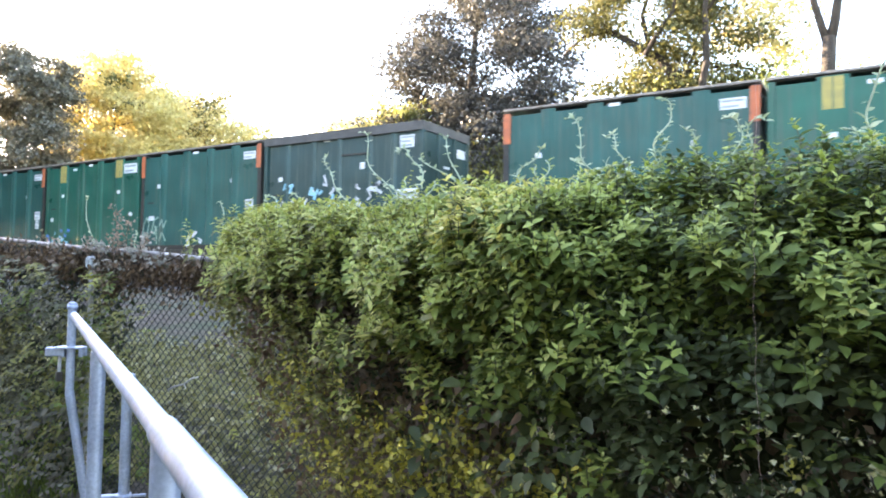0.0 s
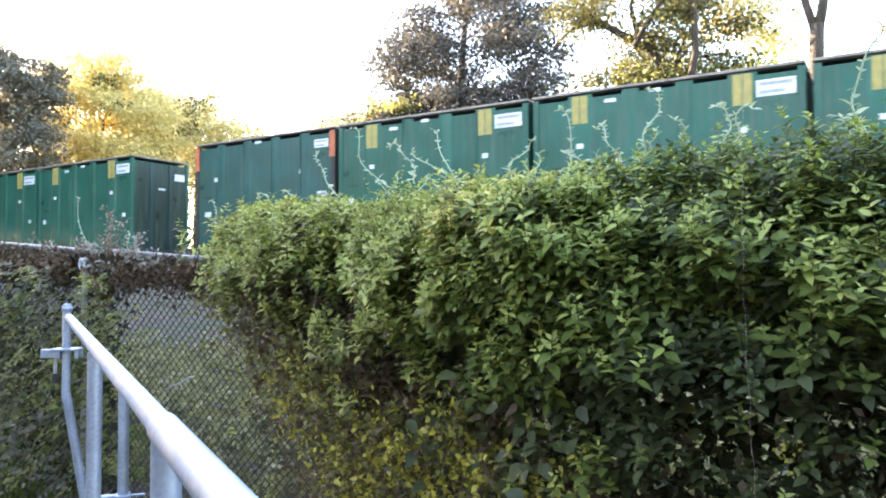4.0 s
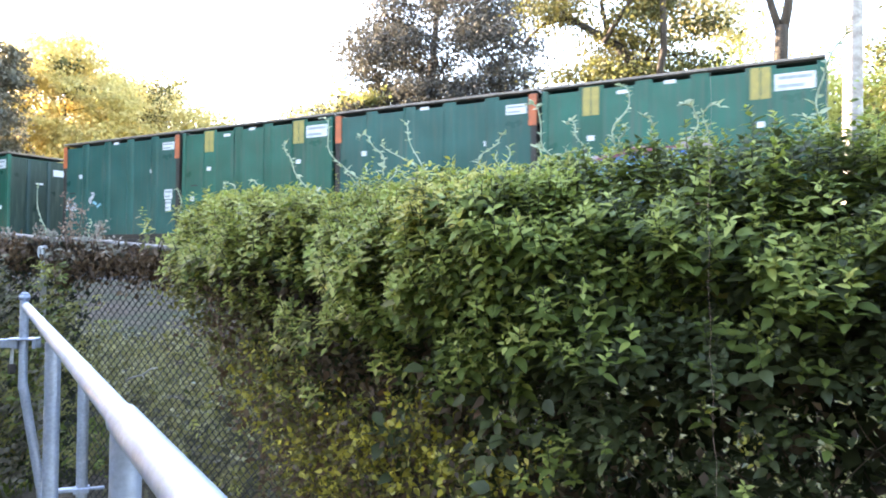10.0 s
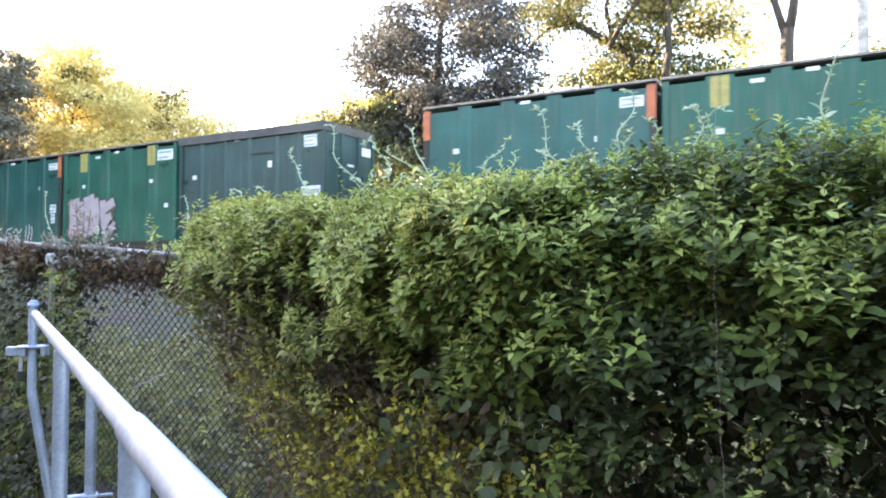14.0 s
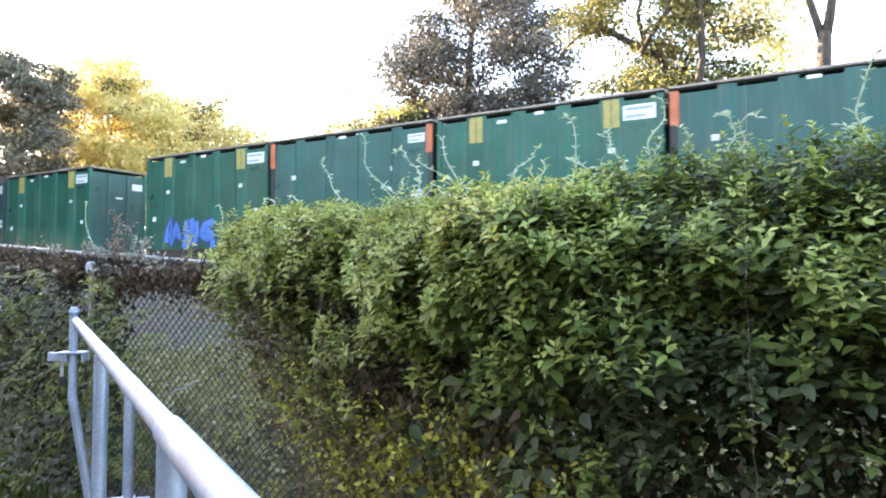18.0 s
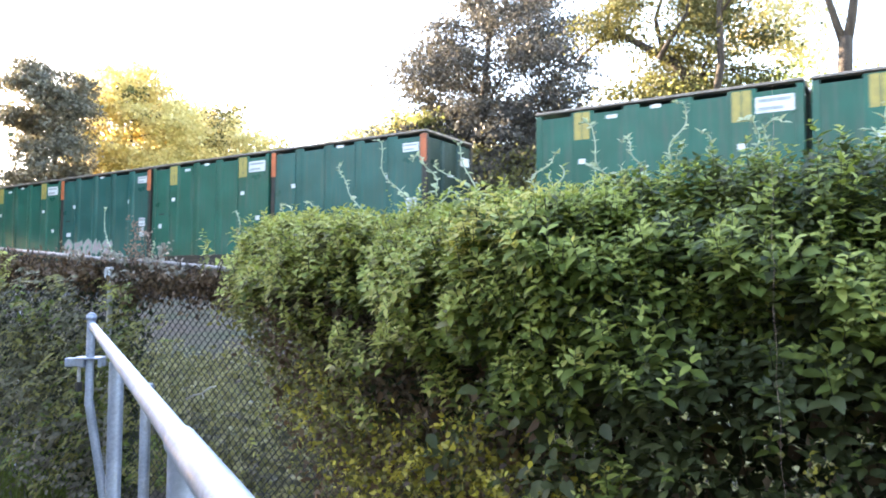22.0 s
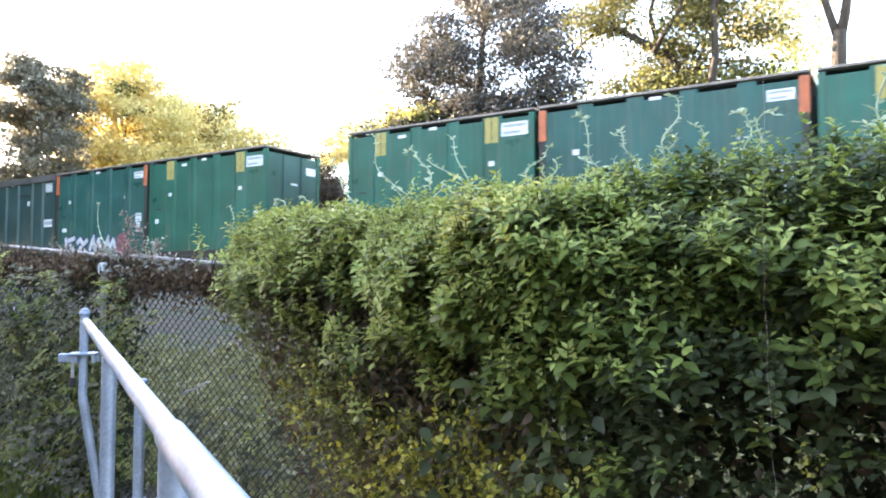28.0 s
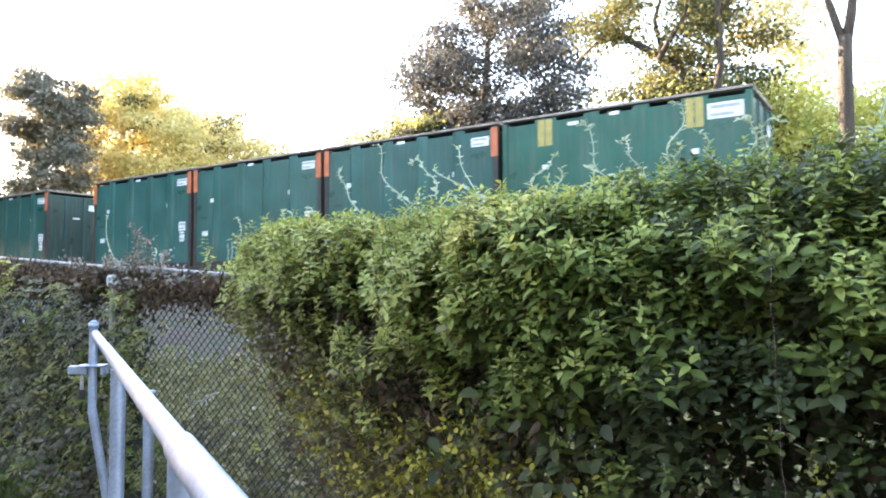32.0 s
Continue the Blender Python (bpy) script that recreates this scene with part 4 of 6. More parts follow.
def clumps(name, centres, per, sigma, size, material, parent, card=True, floor=None):
    """Leaves gathered round many centres."""
    c = np.repeat(np.asarray(centres), per, axis=0)
    n = len(c)
    base = c + RNG.normal(0, 1, (n, 3)) * sigma * np.array([1, 1, 0.75])
    if floor is not None:
        base[:, 2] = np.maximum(base[:, 2], floor)
    ob = leaf_mesh(name, base, scatter_dirs(n) + np.array([0, 0, -0.3]), scatter_dirs(n) + np.array([0, 0, 0.3]), RNG.uniform(*size, n), material, parent, card, 1.25)
    ob["kind"] = "stuff"
    return ob


def make_fence_vines():
    v = empty("fence_vines", "dusty dark vines hanging over the far end of the fence", "vines")
    # boughs of foliage hanging on the mesh, with hollows between them
    n = 150
    bx = -4.05 - 4.6 * RNG.uniform(0, 1, n) ** 1.2
    bz = 0.22 + RNG.uniform(0.0, 0.97, n) * (rail_z(bx) - 0.34)
    by = FENCE_Y - 0.05 - 0.22 * RNG.uniform(0, 1, n)
    k = RNG.integers(0, n, 2300)
    e = RNG.normal(0, 1, (2300, 3)) * np.array([0.13, 0.05, 0.10])
    feet = np.stack([bx[k], by[k], bz[k]], -1) + e
    feet[:, 2] = np.clip(feet[:, 2], 0.12, rail_z(feet[:, 0]) - 0.12)
    feet = feet[feet[:, 0] < -3.86 + 0.25 * RNG.normal(0, 1, len(feet))]
    feet = feet[feet[:, 2] > 0.42 * np.clip((-4.75 - feet[:, 0]) / 0.5, 0, 1)]
    tone = RNG.uniform(0, 1, len(feet)) + 0.35 * np.sin(5 * feet[:, 0]) * np.sin(6 * feet[:, 2])
    low = feet[:, 2] < 0.75 + 0.2 * np.sin(3 * feet[:, 0])
    spray("dark_leaves", feet[(tone < 0.62) & low], 7, 0.13, (0.034, 0.058), L_GREY, v)
    spray("dark_leaves", feet[(tone < 0.62) & ~low], 7, 0.13, (0.030, 0.050), L_DUSK, v)
    spray("olive_leaves", feet[(tone >= 0.62) & (tone < 0.95)], 7, 0.12, (0.030, 0.050), L_OLIVE, v)
    spray("green_leaves", feet[tone >= 0.95], 7, 0.12, (0.030, 0.050), L_LEAFY, v)
    # leaves against the mesh, shade put into their dark colour
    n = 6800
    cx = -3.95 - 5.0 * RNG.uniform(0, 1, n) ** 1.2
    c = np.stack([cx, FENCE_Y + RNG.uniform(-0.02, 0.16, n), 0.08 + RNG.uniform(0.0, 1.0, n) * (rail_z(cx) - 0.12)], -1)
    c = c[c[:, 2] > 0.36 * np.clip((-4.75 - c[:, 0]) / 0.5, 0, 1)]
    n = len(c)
    leaf_mesh("shaded_leaves", c, scatter_dirs(n) + np.array([0, 0, -0.3]), scatter_dirs(n) + np.array([0, -0.5, 0.5]), RNG.uniform(0.035, 0.065, n), L_SHADED, v, "lite", 1.2)["kind"] = "stuff"
    # a green spray climbing beside the post
    n = 170
    cx = RNG.normal(-3.90, 0.17, n)
    c = np.stack([cx, FENCE_Y - 0.06 - 0.08 * RNG.uniform(0, 1, n), (rail_z(cx) - 0.14) * RNG.uniform(0.2, 1.0, n)], -1)
    spray("climbing_leaves", c[:80], 7, 0.12, (0.026, 0.042), L_OLIVE, v)
    spray("climbing_green_leaves", c[80:125], 7, 0.12, (0.026, 0.040), L_LEAFY, v)
    spray("climbing_dusty_leaves", c[125:], 7, 0.13, (0.030, 0.046), L_DUSTY, v)
    # bright young tufts at the rail's foot
    c = np.stack([np.concatenate([RNG.normal(-5.30, 0.10, 16), RNG.normal(-3.98, 0.05, 8)]), np.full(24, FENCE_Y - 0.10), np.concatenate([RNG.normal(1.47, 0.06, 16), RNG.normal(1.36, 0.05, 8)])], -1)
    spray("bright_leaves", c, 8, 0.10, (0.024, 0.040), L_YOUNG, v)
    r = empty("rail_creeper", "pale leafy creeper lying along the fence rail", "creeper")
    n = 13
    cx = RNG.uniform(-4.7, -3.2, n)
    c = np.stack([cx, FENCE_Y - 0.02 + RNG.uniform(-0.04, 0.04, n), rail_z(cx) + RNG.uniform(-0.06, 0.03, n)], -1)
    clumps("leaves", c, 9, 0.032, (0.022, 0.040), L_GREY, r, False)
    d = empty("withered_vine", "brown withered vine tangled along the fence rail", "vine")
    n = 1150
    cx = RNG.uniform(-10.0, -2.8, n)
    c = np.stack([cx, FENCE_Y + RNG.uniform(-0.07, 0.08, n), rail_z(cx) - 0.05 - np.abs(RNG.normal(0, 0.07, n))], -1)
    clumps("leaves", c, 11, 0.040, (0.022, 0.042), L_DEAD, d, "lite")
    rnd = random.Random(5)
    runs = []
    for i in range(46):
        x = rnd.uniform(-6.5, -3.0)
        z = float(rail_z(x)) - rnd.uniform(0.0, 0.2)
        pts = []
        for k in range(8):
            pts.append((x, FENCE_Y + rnd.uniform(-0.05, 0.04), z))
            x += rnd.uniform(0.03, 0.12)
            z = float(rail_z(x)) + rnd.uniform(-0.22, 0.04)
        runs.append((pts, rnd.uniform(0.003, 0.006), 0.002))
    tubes("stem_tangle", runs, M_STEM, d, "", 5)["kind"] = "stuff"
    g = empty("mesh_creeper", "thin green creeper climbing through the wire mesh", "creeper")
    n = 150
    cx = -1.6 - 2.1 * RNG.uniform(0, 1, n)
    c = np.stack([cx, FENCE_Y + RNG.uniform(0.04, 0.20, n), 0.10 + 0.55 * RNG.uniform(0, 1, n) ** 1.3 + 0.25 * np.clip(cx + 2.6, 0, 1)], -1)
    spray("dark_leaves", c, 8, 0.14, (0.036, 0.060), L_DUSK, g)
    n = 70
    cx = -1.7 - 1.5 * RNG.uniform(0, 1, n)
    c = np.stack([cx, FENCE_Y + RNG.uniform(-0.04, 0.10, n), 0.35 + 0.75 * RNG.uniform(0, 1, n) ** 1.4], -1)
    spray("olive_leaves", c, 7, 0.12, (0.024, 0.042), L_OLIVE, g)
    spray("yellowed_leaves", c[:22] + np.array([0.3, -0.02, -0.1]), 7, 0.10, (0.022, 0.038), L_YOUNG, g)
    b = empty("bank_shrubs", "dark leafy shrubs close behind the fence", "shrubs", kind="stuff")
    n = 300
    cx = RNG.uniform(-9, 1.5, n)
    c = np.stack([cx, RNG.uniform(3.3, 4.8, n), 0.05 + 0.42 * RNG.uniform(0, 1, n)], -1)
    c = c[(c[:, 0] > -4.9) | (c[:, 1] > 4.2)]
    clumps("shrub_leaves", c, 22, 0.12, (0.03, 0.06), L_BANK, b, False)
    u = empty("undergrowth", "low weedy undergrowth on the railway bank", "undergrowth", kind="stuff")
    n = 2600
    cx, cy = -24 + 26 * RNG.uniform(0, 1, n) ** 0.7, 3.0 + 3.9 * RNG.uniform(0, 1, n) ** 1.1
    c = np.stack([cx, cy, ground_height(cx, cy) + RNG.uniform(0.02, 0.2, n)], -1)
    c = c[(c[:, 0] > -4.6) | (c[:, 0] < -9) | (c[:, 1] > 4.2)]
    clumps("weeds", c, 15, 0.15, (0.05, 0.12), L_BANK, u)
    l = empty("leaf_litter", "fallen brown leaves on the ground before the fence", "leaf litter", kind="stuff")
    n = 1300
    x, y = RNG.uniform(-9, 1, n), RNG.uniform(0.2, 2.7, n)
    leaf_mesh("litter", np.stack([x, y, ground_height(x, y) + 0.012], -1), scatter_dirs(n) * np.array([1, 1, 0.2]), scatter_dirs(n) * 0.4 + np.array([0, 0, 1]), RNG.uniform(0.03, 0.06, n), L_DEAD, l)
    gr = empty("grass", "short green grass beside the gate", "grass", kind="stuff")
    n = 24000
    x = np.concatenate([RNG.normal(-4.6, 1.7, n // 2), RNG.normal(-2.0, 3.6, n // 2)])
    y = np.concatenate([RNG.normal(1.3, 0.7, n // 2), RNG.normal(-1.6, 1.5, n // 2)])
    keep = (y < 2.3 + 0.2 * np.sin(3 * x)) & (np.sin(1.7 * x + 0.6) * np.sin(2.1 * y) > -0.72)
    x = np.concatenate([x[keep], RNG.uniform(-8.0, -4.3, 9000)])
    y = np.concatenate([y[keep], RNG.uniform(2.1, 4.1, 9000)])
    n = len(x)
    leaf_mesh("blades", np.stack([x, y, ground_height(x, y)], -1), scatter_dirs(n) * 0.5 + np.array([0, 0, 1]), scatter_dirs(n), RNG.uniform(0.05, 0.11, n), L_GRASS, gr, True, 0.16)


make_fence_vines()


# ---- gate ----
GATE_A = Vector((-2.395, 1.442, 1.250))
GATE_B = Vector((-0.10, 0.19, 1.2365))


def on_gate(t, z=None):
    p = GATE_A.lerp(GATE_B, t)
    return Vector((p.x, p.y, p.z if z is None else z))


def make_gate():
    g = empty("swing_gate", "open galvanised steel tube gate with welded uprights", "gate")
    way = (GATE_B - GATE_A).normalized()
    tubes("top_rail", [([on_gate(0.0), on_gate(0.4), on_gate(0.78)], 0.0136, 0.0136)], M_GALV, g, "bright galvanised top rail", 24)
    tubes("rail_sleeve", [([on_gate(0.765), on_gate(0.9), on_gate(1.0)], 0.0165, 0.0165)], M_GALV, g, "thicker sleeve welded on the top rail", 24)
    tubes("bottom_rail", [([on_gate(0.0, 0.16), on_gate(1.0, 0.16)], 0.0175, 0.0175)], M_GALV, g, "", 16)
    lean = Vector((0.515, 0.857, 0))
    side = way * 0.012 + lean * 0.005
    stile = tubes("end_post", [([on_gate(0.0, 0.975) - side, on_gate(0.0, 1.278) - side], 0.0138, 0.0138)], M_GALV, g, "capped end post", 20)
    bm = bmesh.new()
    at = on_gate(0.0, 1.280) - side
    bmesh.ops.create_cone(bm, cap_ends=True, segments=20, radius1=0.0175, radius2=0.0165, depth=0.016, matrix=Matrix.Translation(at))
    bmesh.ops.create_cone(bm, cap_ends=True, segments=20, radius1=0.0165, radius2=0.008, depth=0.009, matrix=Matrix.Translation(at + Vector((0, 0, 0.0125))))
    part("cap", bm, M_GALV, stile, "domed metal post cap", True)
    for t in (0.430, 0.773):
        tubes("upright", [([on_gate(t, 0.16), on_gate(t, 1.236)], 0.0152, 0.0152)], M_GALV, g, "", 16)
    tubes("hinge_stile", [([on_gate(1.0, 0.05), on_gate(1.0, 1.25)], 0.0178, 0.0178)], M_GALV, g, "", 16)
    foot = on_gate(0.0, 0) - side
    tubes("bent_leg", [([foot + Vector((0, 0, 0.99)), foot + lean * 0.065 + Vector((0, 0, 0.60)), foot + lean * 0.16 + Vector((0, 0, -0.02))], 0.0150, 0.0150)], M_GALV, g, "bright slanting lower leg", 16)
    # fork latch
    la = on_gate(0.0, 1.126) - side
    out = Vector((-0.80, -0.60, 0)).normalized()
    latch = bmesh.new()
    q = out.to_track_quat("X", "Z").to_matrix().to_4x4()
    for dx, sx, sy, sz in ((-0.052, 0.058, 0.026, 0.030), (-0.021, 0.012, 0.034, 0.036)):
        box(latch, -dx, 0, 0, sx, sy, sz, 0.004)
    box(latch, 0.0, 0, 0.014, 0.088, 0.052, 0.008, 0.003)
    for dy in (-0.018, 0.018):
        box(latch, -0.040, dy, 0.0, 0.012, 0.010, 0.034, 0.003)
    bmesh.ops.transform(latch, matrix=Matrix.Translation(la) @ q, verts=latch.verts)
    part("latch", latch, M_GALV, g, "galvanised fork latch clamped to the post")
    drop = [la + out * 0.036 + Vector((0, 0, -0.01 - 0.012 * i)) for i in range(6)]
    tubes("latch_pin", [(drop, 0.006, 0.006)], M_GALV_OLD, g, "", 8)
    bm = bmesh.new()
    c = la + out * 0.036 + Vector((0, 0, -0.085))
    box(bm, c.x, c.y, c.z, 0.016, 0.022, 0.034, 0.004)
    part("padlock", bm, M_DARK, g, "small dark padlock")
    s = empty("short_post", "short capped galvanised post standing behind the gate", "post")
    p = Vector((-2.24, 1.55, 0))
    tubes("tube", [([p, p + Vector((0, 0, 1.040))], 0.018, 0.018)], M_GALV, s, "", 16)
    bm = bmesh.new()
    bmesh.ops.create_cone(bm, cap_ends=True, segments=20, radius1=0.028, radius2=0.022, depth=0.014, matrix=Matrix.Translation(p + Vector((0, 0, 1.046))))
    part("cap", bm, M_GALV, s, "flat metal cap", True)
    bm = bmesh.new()
    box(bm, 0, 0, 0, 0.048, 0.045, 0.020, 0.004)
    box(bm, -0.050, -0.010, 0.006, 0.056, 0.028, 0.014, 0.004)
    box(bm, 0.045, 0.012, -0.002, 0.050, 0.010, 0.010, 0.003)
    bmesh.ops.transform(bm, matrix=Matrix.Translation(p + Vector((0, 0, 0.635))) @ Matrix.Rotation(radians(50), 4, "Z"), verts=bm.verts)
    part("catch", bm, M_GALV, s, "small galvanised latch catch")


make_gate()


def make_branch():
    pts = [(-3.34, 2.56, 0.77), (-3.28, 2.55, 0.795), (-3.20, 2.55, 0.815), (-3.14, 2.55, 0.85), (-3.09, 2.55, 0.862)]
    b = tubes("dead_branch", [(pts, 0.006, 0.004), ([pts[2], (-3.17, 2.54, 0.79)], 0.004, 0.002)], M_PALE, None, "", 7)
    tagged(b, "pale dead branch caught in the wire mesh", "branch")


make_branch()


def make_stalks():
    for x, h, tip in ((-3.83, 0.30, -0.06), (-3.76, 0.25, 0.0), (-3.86, 0.14, -0.05), (-3.64, 0.12, 0.05), (-4.15, 0.10, 0.04), (-4.5, 0.08, 0.0)):
        z = float(rail_z(x)) - 0.03
        s = empty("dried_stalk", "russet dried weed stalk standing at the fence rail", "weed", "stalks along the rail")
        pts = [(x + tip * f + 0.012 * math.sin(5 * f + x), FENCE_Y - 0.05, z + h * f) for f in (0, 0.25, 0.5, 0.75, 1.0)]
        tubes("stem", [(pts, 0.003, 0.0015)], M_STEM, s, "", 6)
        n = int(40 + 160 * h)
        f = RNG.uniform(0.10, 1.0, n)
        base = np.stack([x + tip * f + RNG.normal(0, 0.024, n), FENCE_Y - 0.05 + RNG.normal(0, 0.02, n), z + h * f], -1)
        leaf_mesh("seed_head", base, scatter_dirs(n) + np.array([0, 0, 0.4]), scatter_dirs(n), RNG.uniform(0.012, 0.026, n), L_RUSSET, s)["kind"] = "stuff"
    for x, z, w in ((-4.10, 1.575, 0.05), (-3.98, 1.545, 0.05), (-3.69, 1.535, 0.06), (-3.60, 1.51, 0.05), (-3.59, 1.60, 0.03), (-4.02, 1.46, 0.05), (-3.86, 1.43, 0.07), (-4.48, 1.56, 0.03), (-3.45, 1.47, 0.05)):
        t = empty("dry_tuft", "ashy grey tuft of dry leaves caught on the fence rail", "dry leaves", "tufts along the rail")
        n = 34
        base = np.stack([x + RNG.normal(0, w, n), FENCE_Y - 0.06 + RNG.normal(0, 0.02, n), z + RNG.normal(0, 0.020, n)], -1)
        leaf_mesh("foliage", base, scatter_dirs(n), scatter_dirs(n) + np.array([0, -0.5, 0.6]), RNG.uniform(0.018, 0.036, n), L_ASH, t)["kind"] = "stuff"


make_stalks()


def make_thread():
    pts = [(-0.180 - 0.012 * math.sin(math.pi * i / 24) + 0.002 * math.sin(i * 1.9), 1.24, 1.05 + 0.84 * i / 24) for i in range(25)]
    t = tubes("string", [([(-0.178, 1.24, 0.0)] + pts + [(-0.15, 1.5, 2.06)], 0.00019, 0.00019)], M_THREAD, None, "", 5)
    tagged(t, "thin reddish string hanging before the hedge", "string")


make_thread()


# ---- trees ----
def crown_points(n, c, r, inner=0.45):
    d = scatter_dirs(n)
    k = inner + (1 - inner) * RNG.uniform(0, 1, n) ** 0.6
    lump = 1 + 0.16 * np.sin(5 * d[:, 0] + 3 * d[:, 2]) * np.sin(4 * d[:, 1] + 5 * d[:, 2] + c[0])
    return np.asarray(c) + d * (k * lump)[:, None] * np.asarray(r)


def boughs(name, centres, middle, per, sigma, size, material, parent):
    """Flat leafy boughs, each sloping down and outwards from the crown's middle."""
    c = np.asarray(centres)
    n = len(c)
    out = unit((c - np.asarray(middle)) * np.array([1, 1, 0.25]) + RNG.normal(0, 0.2, (n, 3)))
    side = unit(np.cross(out, np.array([0, 0, 1.0])))
    up = unit(np.cross(side, out) + RNG.normal(0, 0.15, (n, 3)))
    big = RNG.uniform(0.55, 1.35, n) * sigma
    k = np.repeat(np.arange(n), np.maximum((per * (big / sigma) ** 2).astype(int), 6))
    m = len(k)
    e = RNG.normal(0, 1, (m, 3))
    drop = -0.30 * np.clip(e[:, 0], 0, 3) ** 2
    base = c[k] + (out[k] * (e[:, 0] * 1.5)[:, None] + side[k] * (e[:, 1] * 1.2)[:, None] + up[k] * (e[:, 2] * 0.62 + drop * 0.3)[:, None]) * big[k][:, None]
    way = scatter_dirs(m) + out[k] * 0.5 + np.array([0, 0, -0.35])
    ob = leaf_mesh(name, base, way, scatter_dirs(m) * 0.8 + up[k], RNG.uniform(*size, m), material, parent, True, 1.25)
    ob["kind"] = "stuff"
    return ob


def tree(name, label, trunk, crowns, leaf, seed, bark=None, limbs=9, dense=2.0, tight=False):
    """trunk: (points, foot radius, top radius); crowns: centre, radii, clumps, leaves each, spread, leaf material."""
    bark = bark or M_BARK
    t = empty(name, label, "tree")
    rnd = random.Random(seed)
    tubes("trunk", [trunk], bark, t, "", 10)
    pts = trunk[0]
    every = []
    for c, r, n, per, sigma, mat in crowns:
        p = crown_points(max(n // 3, 8), c, r)
        every.append(p)
        if tight:
            clumps("crown", crown_points(n, c, r), per, sigma, leaf, mat, t)
            continue
        boughs("crown", p, c, per * dense * 1.5, sigma * 1.15, leaf, mat, t)
    every = np.concatenate(every)
    for i in range(limbs):
        e = Vector(every[rnd.randrange(len(every))])
        k = rnd.uniform(0.35, 0.98)
        j = min(int(k * (len(pts) - 1)), len(pts) - 2)
        s = Vector(pts[j]).lerp(Vector(pts[j + 1]), k * (len(pts) - 1) - j)
        if s.z > e.z:
            e.z = s.z + rnd.uniform(0.2, 1.0)
        mid = s.lerp(e, 0.5) + Vector((rnd.uniform(-0.5, 0.5), rnd.uniform(-0.5, 0.5), rnd.uniform(0.0, 0.7)))
        tubes("limb", [([s, s.lerp(mid, 0.6), mid, mid.lerp(e, 0.6), e], trunk[2] * rnd.uniform(0.25, 0.45), 0.015)], bark, t, "", 6)
    return t


def make_trees():
    # gold and lime crowns carry the sunlight in their leaf colour
    D, O, G = L_TREE_DARK, L_TREE_OLIVE, L_TREE_GOLD
    tree("broad_tree", "tall broad tree with dense dark grey-green foliage", ([(-19.6, 34, 0.3), (-19.4, 34, 5), (-19.8, 34, 10), (-19.2, 34, 16)], 0.42, 0.14),
         [((-18.4, 34, 11.2), (5.3, 4.5, 6.9), 470, 112, 0.42, D), ((-21.6, 33.5, 9.6), (3.2, 3, 3.2), 70, 100, 0.42, D), ((-15.8, 34, 8.8), (3.2, 3, 3.4), 70, 100, 0.42, D),
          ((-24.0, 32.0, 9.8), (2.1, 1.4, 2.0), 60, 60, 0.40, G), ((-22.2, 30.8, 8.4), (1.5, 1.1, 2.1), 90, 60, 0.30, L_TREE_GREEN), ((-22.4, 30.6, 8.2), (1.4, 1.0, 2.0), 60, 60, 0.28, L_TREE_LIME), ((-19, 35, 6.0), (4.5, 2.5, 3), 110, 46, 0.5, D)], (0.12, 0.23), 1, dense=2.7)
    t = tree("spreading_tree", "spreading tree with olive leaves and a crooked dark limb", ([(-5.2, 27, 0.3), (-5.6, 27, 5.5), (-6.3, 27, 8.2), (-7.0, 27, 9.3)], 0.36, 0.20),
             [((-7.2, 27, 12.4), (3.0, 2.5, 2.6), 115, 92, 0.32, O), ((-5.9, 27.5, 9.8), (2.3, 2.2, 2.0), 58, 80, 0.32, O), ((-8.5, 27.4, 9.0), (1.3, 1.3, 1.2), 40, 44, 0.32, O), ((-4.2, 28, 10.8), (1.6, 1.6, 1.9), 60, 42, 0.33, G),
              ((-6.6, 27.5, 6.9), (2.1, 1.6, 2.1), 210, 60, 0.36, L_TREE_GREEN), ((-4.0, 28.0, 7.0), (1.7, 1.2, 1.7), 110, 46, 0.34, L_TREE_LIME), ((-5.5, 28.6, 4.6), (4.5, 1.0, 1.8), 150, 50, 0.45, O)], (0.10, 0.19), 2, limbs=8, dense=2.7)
    tubes("crooked_limb", [([(-6.6, 26.6, 8.7), (-7.2, 26.5, 9.6), (-8.3, 26.4, 10.4), (-9.2, 26.4, 11.0), (-10.2, 26.4, 10.9), (-11.0, 26.4, 10.3)], 0.19, 0.04), ([(-7.6, 26.5, 10.0), (-7.9, 26.5, 11.4), (-7.3, 26.5, 13.2)], 0.11, 0.05), ([(-9.2, 26.4, 11.0), (-9.8, 26.4, 12.0), (-10.6, 26.4, 12.2)], 0.05, 0.02)], M_BARK, t, "", 8)
    tubes("upright_limb", [([(-5.75, 25.3, 6.5), (-5.3, 25.2, 8.9), (-5.35, 25.2, 10.8), (-5.1, 25.2, 13.2)], 0.15, 0.07), ([(-5.35, 25.2, 10.6), (-4.6, 25.2, 11.6), (-4.3, 25.2, 12.6)], 0.06, 0.03), ([(-7.4, 25.2, 9.45), (-6.9, 25.2, 10.25), (-6.4, 25.2, 10.9), (-6.3, 25.2, 12.4)], 0.10, 0.05)], M_BARK, t, "", 8)
    # its crown is out of view, widened to shade the hedge
    b = tree("forked_tree", "bare forked trunk of a tall tree", ([(-1.62, 25, 0.3), (-1.66, 25, 5.0), (-1.64, 25, 8.0), (-1.6, 25, 9.1)], 0.24, 0.20),
             [((-1.8, 25, 17.2), (5.0, 3.6, 3.0), 160, 46, 0.5, O)], (0.10, 0.18), 3, limbs=0)
